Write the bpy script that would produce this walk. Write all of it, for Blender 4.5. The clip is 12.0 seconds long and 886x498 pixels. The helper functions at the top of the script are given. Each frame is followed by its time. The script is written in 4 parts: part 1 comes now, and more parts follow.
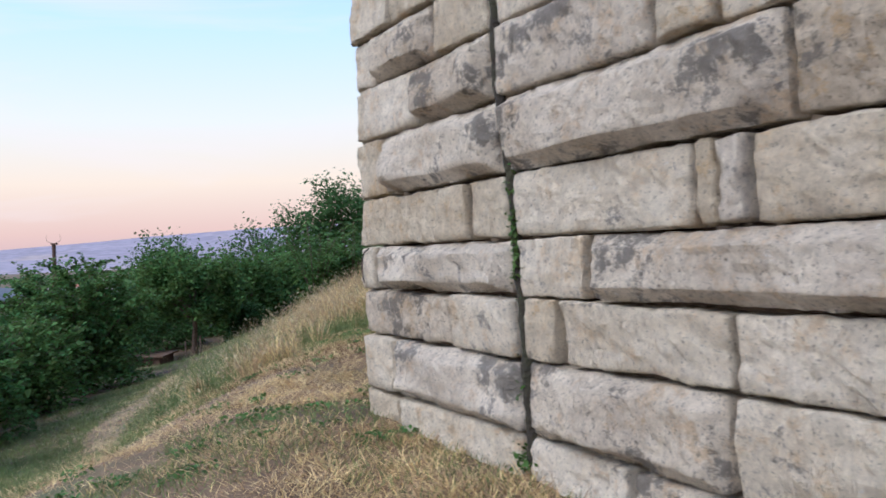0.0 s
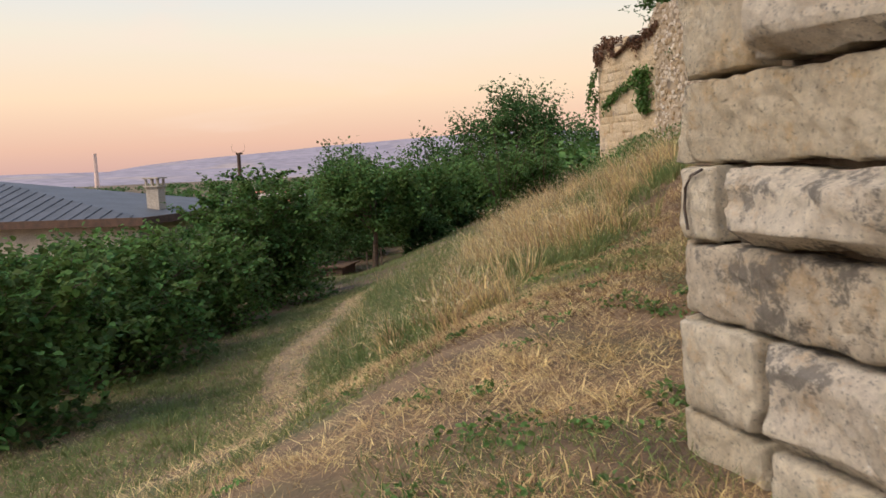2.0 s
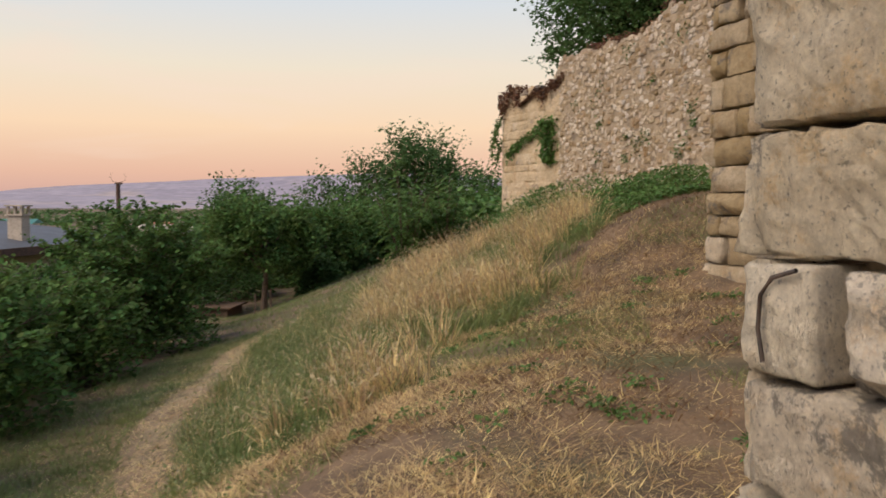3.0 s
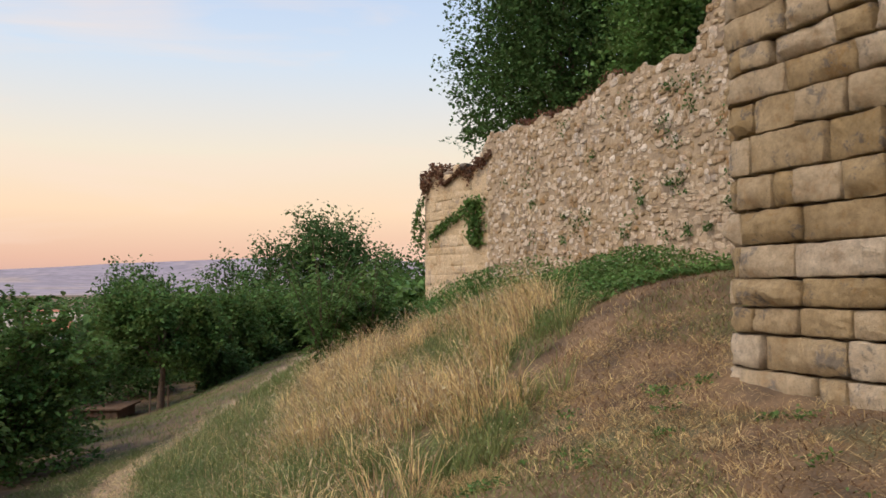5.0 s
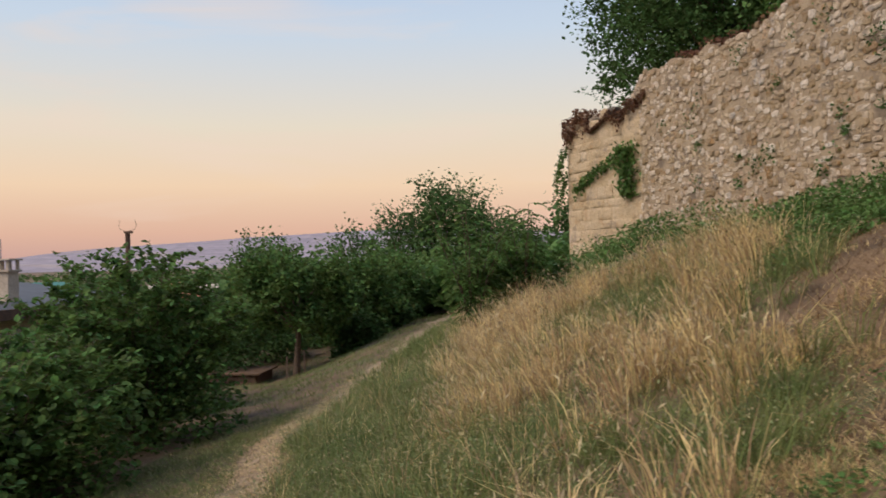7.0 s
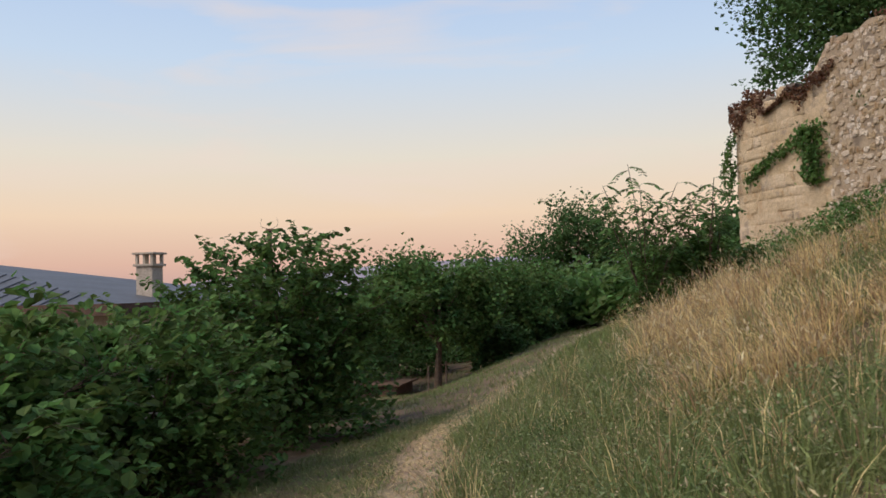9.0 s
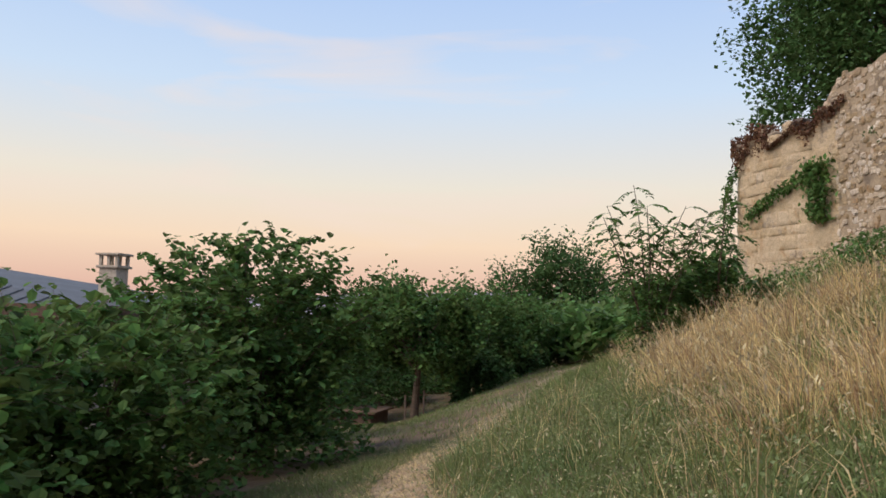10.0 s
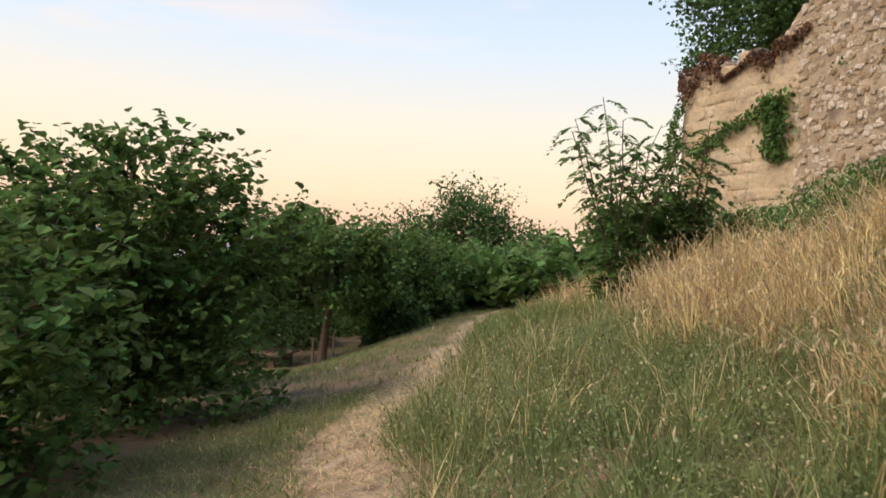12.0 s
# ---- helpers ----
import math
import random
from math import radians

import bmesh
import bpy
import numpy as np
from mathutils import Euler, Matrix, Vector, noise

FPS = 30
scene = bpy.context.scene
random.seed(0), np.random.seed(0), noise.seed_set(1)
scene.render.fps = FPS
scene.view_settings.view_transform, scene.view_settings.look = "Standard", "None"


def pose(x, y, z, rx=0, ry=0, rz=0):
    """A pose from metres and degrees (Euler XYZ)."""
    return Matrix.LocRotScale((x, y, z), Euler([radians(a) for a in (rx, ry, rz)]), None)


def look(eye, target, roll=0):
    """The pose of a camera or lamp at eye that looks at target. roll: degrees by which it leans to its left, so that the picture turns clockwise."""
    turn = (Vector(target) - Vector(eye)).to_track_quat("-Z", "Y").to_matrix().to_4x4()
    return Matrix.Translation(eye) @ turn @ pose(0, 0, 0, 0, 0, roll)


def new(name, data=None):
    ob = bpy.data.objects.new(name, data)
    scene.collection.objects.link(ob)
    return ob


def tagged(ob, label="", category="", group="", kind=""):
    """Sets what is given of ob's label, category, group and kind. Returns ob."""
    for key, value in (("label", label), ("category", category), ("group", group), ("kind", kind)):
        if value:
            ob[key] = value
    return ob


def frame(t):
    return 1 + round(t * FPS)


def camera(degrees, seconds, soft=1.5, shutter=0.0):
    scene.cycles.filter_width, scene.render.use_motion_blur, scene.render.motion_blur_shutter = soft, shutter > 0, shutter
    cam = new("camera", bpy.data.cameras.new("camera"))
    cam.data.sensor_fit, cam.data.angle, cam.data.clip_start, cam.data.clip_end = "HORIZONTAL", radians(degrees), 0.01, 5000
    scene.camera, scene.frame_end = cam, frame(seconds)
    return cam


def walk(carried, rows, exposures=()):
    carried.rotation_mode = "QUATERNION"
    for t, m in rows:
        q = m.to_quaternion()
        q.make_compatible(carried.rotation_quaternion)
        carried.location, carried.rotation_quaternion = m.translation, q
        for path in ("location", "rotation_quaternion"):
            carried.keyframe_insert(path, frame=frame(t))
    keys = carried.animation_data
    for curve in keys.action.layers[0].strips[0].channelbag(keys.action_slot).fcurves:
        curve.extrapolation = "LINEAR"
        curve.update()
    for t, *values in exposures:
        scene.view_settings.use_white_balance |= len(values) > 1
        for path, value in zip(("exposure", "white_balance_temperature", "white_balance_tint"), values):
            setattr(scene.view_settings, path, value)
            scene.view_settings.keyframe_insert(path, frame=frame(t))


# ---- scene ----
cam = camera(57.1, 12.0, 1.6, 0.2)
METRES, EYE, TILT, LEAN, TURN = 16.0, 1.5, 0.0, 2.5, 0.0
ROWS = [
    (0.0, 0.0, 0.0, 0.0, 0.0, 0.0, 0.0),
    (0.5, -0.0135, 0.0343, 0.0016, 4.46, -1.53, -1.33),
    (1.0, -0.0252, 0.0742, 0.0019, 7.69, -4.05, -2.11),
    (1.5, -0.0394, 0.1147, 0.0025, 9.63, -6.46, -1.32),
    (2.0, -0.0558, 0.1599, 0.0033, 12.05, -6.43, 0.07),
    (2.5, -0.0708, 0.2028, 0.0072, 9.86, -4.39, -1.77),
    (3.0, -0.0807, 0.2448, 0.0084, 4.75, -3.37, -2.78),
    (3.5, -0.0906, 0.2928, 0.0141, -1.06, 1.62, -3.24),
    (5.5, -0.1386, 0.4389, 0.0109, -1.65, 2.76, -2.05),
    (6.0, -0.1517, 0.4776, 0.0063, -1.0, 2.71, -1.77),
    (6.5, -0.1691, 0.5115, -0.0044, 0.56, -0.18, -3.56),
    (7.0, -0.1852, 0.541, -0.0156, 6.54, 0.33, -1.29),
    (7.5, -0.2018, 0.5724, -0.0285, 10.03, 1.46, -0.23),
    (9.5, -0.2709, 0.6999, -0.0855, 16.16, 2.68, -1.21),
    (10.0, -0.2864, 0.7413, -0.0937, 13.98, 4.42, -3.94),
    (10.5, -0.3056, 0.7853, -0.1024, 14.88, 3.66, -7.3),
    (11.0, -0.3256, 0.8252, -0.1074, 16.59, 0.33, -4.54),
    (11.5, -0.3439, 0.8641, -0.1127, 10.14, -2.69, -5.05),
    (12.0, -0.3597, 0.9035, -0.1175, 6.93, 1.25, -5.69),
]
walk(cam, [(t, pose(0, 0, EYE, TILT, LEAN, TURN) @ pose(METRES * x, METRES * y, METRES * z, 90 + pitch, roll, yaw)) for t, x, y, z, yaw, pitch, roll in ROWS],
     [(0.0, 0.27, 4950, 8), (0.5, 0.18, 5500, 9), (1.0, 0.15, 6200, 10), (2.0, 0.12, 6200, 9), (3.2, 0.0, 6400, 10), (5.5, 0.10, 6300, 10), (6.5, 0.03, 6300, 10), (7.5, -0.22, 6250, 10), (9.5, -0.03, 5950, 9), (10.5, 0.05, 5950, 9), (11.0, 0.12, 6000, 9), (11.4, 0.28, 6150, 9), (12.0, 0.30, 6450, 10)])

# ---- light ----
world = bpy.data.worlds.new("dusk_sky")
scene.world = world
world.use_nodes = True
wn, wl = world.node_tree.nodes, world.node_tree.links
wn.clear()
w_out = wn.new("ShaderNodeOutputWorld")
w_bg = wn.new("ShaderNodeBackground")
w_tc = wn.new("ShaderNodeTexCoord")
w_sep = wn.new("ShaderNodeSeparateXYZ")
w_ramp = wn.new("ShaderNodeValToRGB")
wl.new(w_tc.outputs["Generated"], w_sep.inputs[0])
wl.new(w_sep.outputs["Z"], w_ramp.inputs[0])
SKY = [(0.0, (0.64, 0.38, 0.33)), (0.035, (0.82, 0.50, 0.36)), (0.09, (0.97, 0.70, 0.47)), (0.16, (0.88, 0.77, 0.61)),
       (0.27, (0.64, 0.73, 0.83)), (0.42, (0.44, 0.57, 0.82)), (0.62, (0.46, 0.56, 0.78)), (1.0, (0.44, 0.54, 0.76))]
ramp = w_ramp.color_ramp
while len(ramp.elements) < len(SKY):
    ramp.elements.new(0.5)
for el, (p, c) in zip(ramp.elements, SKY):
    el.position, el.color = p, (*c, 1)
# thin streaks of high cloud
w_map = wn.new("ShaderNodeMapping")
w_map.inputs["Scale"].default_value = (1.6, 1.6, 9.0)
w_map.inputs["Rotation"].default_value = (0.10, 0.12, 0.4)
w_no = wn.new("ShaderNodeTexNoise")
w_no.inputs["Scale"].default_value, w_no.inputs["Detail"].default_value, w_no.inputs["Distortion"].default_value = 1.7, 6, 0.5
w_mr = wn.new("ShaderNodeMapRange")
w_mr.inputs["From Min"].default_value, w_mr.inputs["From Max"].default_value, w_mr.inputs["To Max"].default_value = 0.52, 0.74, 0.6
w_mx = wn.new("ShaderNodeMix")
w_mx.data_type = "RGBA"
w_mx.inputs["B"].default_value = (0.95, 0.74, 0.60, 1)
wl.new(w_tc.outputs["Generated"], w_map.inputs[0])
wl.new(w_map.outputs[0], w_no.inputs["Vector"])
wl.new(w_no.outputs["Fac"], w_mr.inputs[0])
wl.new(w_mr.outputs[0], w_mx.inputs["Factor"])
wl.new(w_ramp.outputs[0], w_mx.inputs["A"])
wl.new(w_mx.outputs["Result"], w_bg.inputs[0])
w_bg.inputs[1].default_value = 1.0
wl.new(w_bg.outputs[0], w_out.inputs[0])
sun = new("sun", bpy.data.lights.new("sun", "SUN"))
sun.data.energy, sun.data.angle, sun.data.color = 3.3, radians(45), (1.0, 0.80, 0.60)
sun.matrix_world = look((0, 0, 0), (0.75, 0.50, -0.85))

# ---- materials ----
def mat(name, base, second=None, scale=4.0, rough=0.9, bump=0.3, fine=40.0, spread=0.0, third=None, tscale=1.2, translucent=0.0, distort=0.4):
    """A two-scale noisy surface: base to second by coarse noise, third in patches, relief by fine noise; spread varies it piece by piece."""
    m = bpy.data.materials.new(name)
    m.use_nodes = True
    n, l = m.node_tree.nodes, m.node_tree.links
    b = n["Principled BSDF"]
    b.inputs["Roughness"].default_value = rough
    tc = n.new("ShaderNodeTexCoord")
    geo = n.new("ShaderNodeNewGeometry")
    n1 = n.new("ShaderNodeTexNoise")
    n1.inputs["Scale"].default_value, n1.inputs["Detail"].default_value, n1.inputs["Distortion"].default_value = scale, 6, distort
    l.new(geo.outputs["Position"], n1.inputs["Vector"])
    r1 = n.new("ShaderNodeValToRGB")
    r1.color_ramp.elements[0].position, r1.color_ramp.elements[1].position = 0.36, 0.66
    r1.color_ramp.elements[0].color, r1.color_ramp.elements[1].color = (*base, 1), (*(second or base), 1)
    l.new(n1.outputs["Fac"], r1.inputs[0])
    col = r1.outputs[0]
    if third:
        n3 = n.new("ShaderNodeTexNoise")
        n3.inputs["Scale"].default_value, n3.inputs["Detail"].default_value = tscale, 5
        l.new(geo.outputs["Position"], n3.inputs["Vector"])
        r3 = n.new("ShaderNodeValToRGB")
        r3.color_ramp.elements[0].position, r3.color_ramp.elements[1].position = 0.53, 0.66
        l.new(n3.outputs["Fac"], r3.inputs[0])
        mx = n.new("ShaderNodeMix")
        mx.data_type = "RGBA"
        l.new(r3.outputs[0], mx.inputs["Factor"])
        l.new(col, mx.inputs["A"])
        mx.inputs["B"].default_value = (*third, 1)
        col = mx.outputs["Result"]
    nf = n.new("ShaderNodeTexNoise")
    nf.inputs["Scale"].default_value, nf.inputs["Detail"].default_value = fine, 4
    l.new(geo.outputs["Position"], nf.inputs["Vector"])
    hv = n.new("ShaderNodeHueSaturation")
    mr = n.new("ShaderNodeMapRange")
    mr.inputs["From Min"].default_value, mr.inputs["From Max"].default_value = 0.3, 0.7
    mr.inputs["To Min"].default_value, mr.inputs["To Max"].default_value = 0.78, 1.18
    l.new(nf.outputs["Fac"], mr.inputs[0])
    val = mr.outputs[0]
    if spread:
        oi = n.new("ShaderNodeObjectInfo")
        add = n.new("ShaderNodeMath")
        add.operation = "ADD"
        l.new(oi.outputs["Random"], add.inputs[0])
        l.new(geo.outputs["Random Per Island"], add.inputs[1])
        fr = n.new("ShaderNodeMath")
        fr.operation = "FRACT"
        l.new(add.outputs[0], fr.inputs[0])
        m2 = n.new("ShaderNodeMapRange")
        m2.inputs["To Min"].default_value, m2.inputs["To Max"].default_value = 1 - spread, 1 + spread
        l.new(fr.outputs[0], m2.inputs[0])
        mu = n.new("ShaderNodeMath")
        mu.operation = "MULTIPLY"
        l.new(val, mu.inputs[0])
        l.new(m2.outputs[0], mu.inputs[1])
        val = mu.outputs[0]
        m3 = n.new("ShaderNodeMapRange")
        m3.inputs["To Min"].default_value, m3.inputs["To Max"].default_value = 0.5 - 0.05 * spread, 0.5 + 0.05 * spread
        l.new(fr.outputs[0], m3.inputs[0])
        l.new(m3.outputs[0], hv.inputs["Hue"])
    l.new(val, hv.inputs["Value"])
    l.new(col, hv.inputs["Color"])
    l.new(hv.outputs[0], b.inputs["Base Color"])
    if bump:
        bp = n.new("ShaderNodeBump")
        bp.inputs["Strength"].default_value, bp.inputs["Distance"].default_value = bump, 0.02
        l.new(nf.outputs["Fac"], bp.inputs["Height"])
        l.new(bp.outputs[0], b.inputs["Normal"])
    if translucent:
        b.inputs["Specular IOR Level"].default_value = 0.22
        tr = n.new("ShaderNodeBsdfTranslucent")
        l.new(hv.outputs[0], tr.inputs[0])
        ms = n.new("ShaderNodeMixShader")
        ms.inputs[0].default_value = translucent
        l.new(b.outputs[0], ms.inputs[1])
        l.new(tr.outputs[0], ms.inputs[2])
        l.new(ms.outputs[0], n["Material Output"].inputs[0])
    return m


def stone(name, base, second, grey, ochre, white=None, spread=0.12, scale=1.0, pit=0.38, island=False, lichen=0.55):
    """Weathered limestone: tone drifts, grey lichen, ochre and white patches, dark pits and coarse relief."""
    m = bpy.data.materials.new(name)
    m.use_nodes = True
    n, l = m.node_tree.nodes, m.node_tree.links
    b = n["Principled BSDF"]
    b.inputs["Roughness"].default_value = 0.95
    geo = n.new("ShaderNodeNewGeometry")
    oi = n.new("ShaderNodeObjectInfo")

    def noise_fac(sc, detail, lo, hi, distort=0.0, rough=0.55):
        t = n.new("ShaderNodeTexNoise")
        t.inputs["Scale"].default_value, t.inputs["Detail"].default_value = sc * scale, detail
        t.inputs["Distortion"].default_value, t.inputs["Roughness"].default_value = distort, rough
        l.new(geo.outputs["Position"], t.inputs["Vector"])
        r = n.new("ShaderNodeMapRange")
        r.interpolation_type = "SMOOTHSTEP"
        r.inputs["From Min"].default_value, r.inputs["From Max"].default_value = lo, hi
        l.new(t.outputs["Fac"], r.inputs[0])
        return t.outputs["Fac"], r.outputs[0]

    def mix(fac, a, bcol, strength=1.0):
        x = n.new("ShaderNodeMix")
        x.data_type = "RGBA"
        k = n.new("ShaderNodeMath")
        k.operation = "MULTIPLY"
        l.new(fac, k.inputs[0])
        k.inputs[1].default_value = strength
        l.new(k.outputs[0], x.inputs["Factor"])
        l.new(a, x.inputs["A"])
        x.inputs["B"].default_value = (*bcol, 1)
        return x.outputs["Result"]

    _, f0 = noise_fac(1.6, 8, 0.38, 0.62, 0.0, 0.7)
    x0 = n.new("ShaderNodeMix")
    x0.data_type = "RGBA"
    l.new(f0, x0.inputs["Factor"])
    x0.inputs["A"].default_value, x0.inputs["B"].default_value = (*base, 1), (*second, 1)
    col = x0.outputs["Result"]
    _, f1 = noise_fac(3.2, 12, 0.53, 0.60, 0.0, 0.82)
    col = mix(f1, col, ochre, 0.6)
    _, f2 = noise_fac(2.0, 12, lichen, lichen + 0.045, 0.0, 0.80)
    col = mix(f2, col, grey, 0.82)
    if white:
        _, f3 = noise_fac(6.0, 12, 0.60, 0.64, 0.0, 0.85)
        col = mix(f3, col, white, 0.7)
    raw_pit, f4 = noise_fac(52, 6, pit + 0.02, pit - 0.03, 0.0, 0.7)
    col = mix(f4, col, tuple(0.35 * c for c in base), 0.75)
    raw_mid, f5 = noise_fac(15, 12, 0.36, 0.64, 0.0, 0.85)
    hv = n.new("ShaderNodeHueSaturation")
    rnd = geo.outputs["Random Per Island"] if island else oi.outputs["Random"]
    mr = n.new("ShaderNodeMapRange")
    mr.inputs["To Min"].default_value, mr.inputs["To Max"].default_value = 1 - spread, 1 + spread
    l.new(rnd, mr.inputs[0])
    mm = n.new("ShaderNodeMapRange")
    mm.inputs["To Min"].default_value, mm.inputs["To Max"].default_value = 0.82, 1.2
    l.new(f5, mm.inputs[0])
    mu = n.new("ShaderNodeMath")
    mu.operation = "MULTIPLY"
    l.new(mr.outputs[0], mu.inputs[0])
    l.new(mm.outputs[0], mu.inputs[1])
    l.new(mu.outputs[0], hv.inputs["Value"])
    sr = n.new("ShaderNodeMapRange")
    sr.inputs["To Min"].default_value, sr.inputs["To Max"].default_value = 1 + 1.2 * spread, 1 - 1.2 * spread
    l.new(rnd, sr.inputs[0])
    l.new(sr.outputs[0], hv.inputs["Saturation"])
    l.new(col, hv.inputs["Color"])
    l.new(hv.outputs[0], b.inputs["Base Color"])
    b1 = n.new("ShaderNodeBump")
    b1.inputs["Strength"].default_value, b1.inputs["Distance"].default_value = 0.9, 0.045
    l.new(raw_mid, b1.inputs["Height"])
    b2 = n.new("ShaderNodeBump")
    b2.inputs["Strength"].default_value, b2.inputs["Distance"].default_value = 1.0, 0.026
    l.new(raw_pit, b2.inputs["Height"])
    l.new(b1.outputs[0], b2.inputs["Normal"])
    l.new(b2.outputs[0], b.inputs["Normal"])
    return m


M_ASHLAR = stone("pale_limestone", (0.80, 0.715, 0.565), (0.71, 0.615, 0.465), (0.23, 0.21, 0.19), (0.66, 0.49, 0.28), (0.86, 0.84, 0.80), 0.12, 1.0, 0.40, False, 0.58)
M_ASHLAR_GREY = stone("lichened_limestone", (0.76, 0.67, 0.53), (0.58, 0.50, 0.39), (0.17, 0.155, 0.14), (0.60, 0.44, 0.25), (0.86, 0.84, 0.81), 0.13, 1.0, 0.41, False, 0.535)
M_ASHLAR_B = stone("golden_limestone", (0.56, 0.45, 0.30), (0.44, 0.345, 0.22), (0.21, 0.19, 0.17), (0.42, 0.285, 0.155), (0.60, 0.53, 0.42), 0.24)
M_TOWER = stone("tower_limestone", (0.56, 0.45, 0.31), (0.48, 0.38, 0.25), (0.34, 0.28, 0.22), (0.48, 0.31, 0.17), None, 0.07, 0.6, 0.34)
M_RUBBLE = stone("rubble_limestone", (0.50, 0.41, 0.30), (0.40, 0.32, 0.23), (0.30, 0.26, 0.225), (0.46, 0.30, 0.18), (0.60, 0.54, 0.47), 0.36, 0.6, 0.33, True)
M_MORTAR = mat("lime_mortar", (0.30, 0.24, 0.17), (0.20, 0.16, 0.12), 3.0, 1.0, 0.9, 30, 0, (0.12, 0.10, 0.085), 1.5)
# near-black colour that gives the wall cracks their deep shade
M_CRACK = mat("crack_shade", (0.035, 0.03, 0.024), (0.05, 0.05, 0.03), 8, 1.0, 1.0, 40)
M_MORTAR_PALE = mat("pale_mortar", (0.37, 0.295, 0.205), (0.26, 0.205, 0.145), 2.0, 1.0, 1.0, 14, 0, (0.17, 0.135, 0.10), 1.0)
M_GROUND = mat("dry_soil", (0.19, 0.125, 0.07), (0.085, 0.058, 0.035), 1.6, 1.0, 1.0, 30, 0, (0.095, 0.10, 0.042), 0.45)


def add_worn_earth(m, colour):
    """Pale trodden earth where the ground's own trail mask says so, broken up by noise."""
    n, l = m.node_tree.nodes, m.node_tree.links
    b = n["Principled BSDF"]
    source = b.inputs["Base Color"].links[0].from_socket
    at = n.new("ShaderNodeAttribute")
    at.attribute_name = "worn"
    geo = n.new("ShaderNodeNewGeometry")
    t = n.new("ShaderNodeTexNoise")
    t.inputs["Scale"].default_value, t.inputs["Detail"].default_value, t.inputs["Roughness"].default_value = 5.0, 8, 0.75
    l.new(geo.outputs["Position"], t.inputs["Vector"])
    r = n.new("ShaderNodeMapRange")
    r.inputs["From Min"].default_value, r.inputs["From Max"].default_value = 0.38, 0.6
    l.new(t.outputs["Fac"], r.inputs[0])
    k = n.new("ShaderNodeMath")
    k.operation = "MULTIPLY"
    l.new(at.outputs["Fac"], k.inputs[0])
    l.new(r.outputs[0], k.inputs[1])
    x = n.new("ShaderNodeMix")
    x.data_type = "RGBA"
    l.new(k.outputs[0], x.inputs["Factor"])
    l.new(source, x.inputs["A"])
    x.inputs["B"].default_value = (*colour, 1)
    l.new(x.outputs["Result"], b.inputs["Base Color"])


add_worn_earth(M_GROUND, (0.46, 0.345, 0.22))
M_LEAF = mat("hazel_leaf", (0.13, 0.205, 0.055), (0.065, 0.13, 0.038), 1.5, 0.75, 0.0, 8, 0.5, None, 1, 0.42)
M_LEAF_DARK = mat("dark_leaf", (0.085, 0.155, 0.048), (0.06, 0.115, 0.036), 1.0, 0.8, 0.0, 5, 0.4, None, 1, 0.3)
M_LEAF_BRIGHT = mat("fresh_leaf", (0.13, 0.22, 0.06), (0.085, 0.16, 0.045), 1.2, 0.55, 0.0, 5, 0.4, None, 1, 0.35)
M_LEAF_BROWN = mat("withered_leaf", (0.20, 0.10, 0.06), (0.13, 0.075, 0.05), 3, 0.9, 0.0, 5, 0.4, None, 1, 0.2)
M_SEED = mat("pale_seed_head", (0.55, 0.46, 0.30), (0.45, 0.37, 0.22), 3, 0.9, 0.0, 5, 0.3, None, 1, 0.3)
M_BARK = mat("bark", (0.17, 0.12, 0.085), (0.09, 0.065, 0.05), 8, 0.95, 1.0, 50)
M_STRAW = mat("dry_straw", (0.70, 0.53, 0.29), (0.50, 0.36, 0.18), 1.2, 0.8, 0.0, 6, 0.5, None, 1, 0.3)
M_GRASS = mat("green_grass", (0.15, 0.20, 0.07), (0.22, 0.25, 0.09), 0.8, 0.7, 0.0, 6, 0.35, None, 1, 0.3)
M_WITHER = mat("withered_clover", (0.20, 0.115, 0.06), (0.12, 0.075, 0.04), 1.5, 0.9, 0.0, 6, 0.35, None, 1, 0.2)
M_WEED = mat("grey_green_weed", (0.17, 0.225, 0.095), (0.24, 0.26, 0.13), 0.8, 0.7, 0.0, 6, 0.35, None, 1, 0.3)
M_SLATE = mat("grey_roof", (0.085, 0.09, 0.105), (0.06, 0.065, 0.075), 1.0, 0.6, 0.2, 10, 0.1)
M_RENDER = mat("old_render", (0.50, 0.43, 0.35), (0.40, 0.34, 0.28), 2.0, 0.9, 0.2, 20)
M_TILE = mat("red_roof", (0.42, 0.17, 0.10), (0.33, 0.13, 0.08), 0.5, 0.9, 0.2, 5)
M_WHITE = mat("white_render", (0.75, 0.71, 0.66), (0.65, 0.6, 0.55), 0.5, 0.9, 0.1, 5)
M_WOOD = mat("weathered_wood", (0.13, 0.075, 0.05), (0.08, 0.05, 0.035), 6, 0.9, 0.5, 30, 0.2)
# plume column's base colour is matched to the haze of the low sky
M_HAZE = mat("plume_haze", (0.80, 0.60, 0.52), (0.74, 0.56, 0.50), 0.05, 1, 0, 0.2)
# purple of the distance haze is mixed into the hills' base colour
M_HILL = mat("hazed_hill", (0.30, 0.26, 0.30), (0.25, 0.22, 0.26), 0.004, 1, 0, 0.02, 0, (0.34, 0.28, 0.27), 0.0025)

# ---- helpers for meshes ----
rng = np.random.default_rng(7)


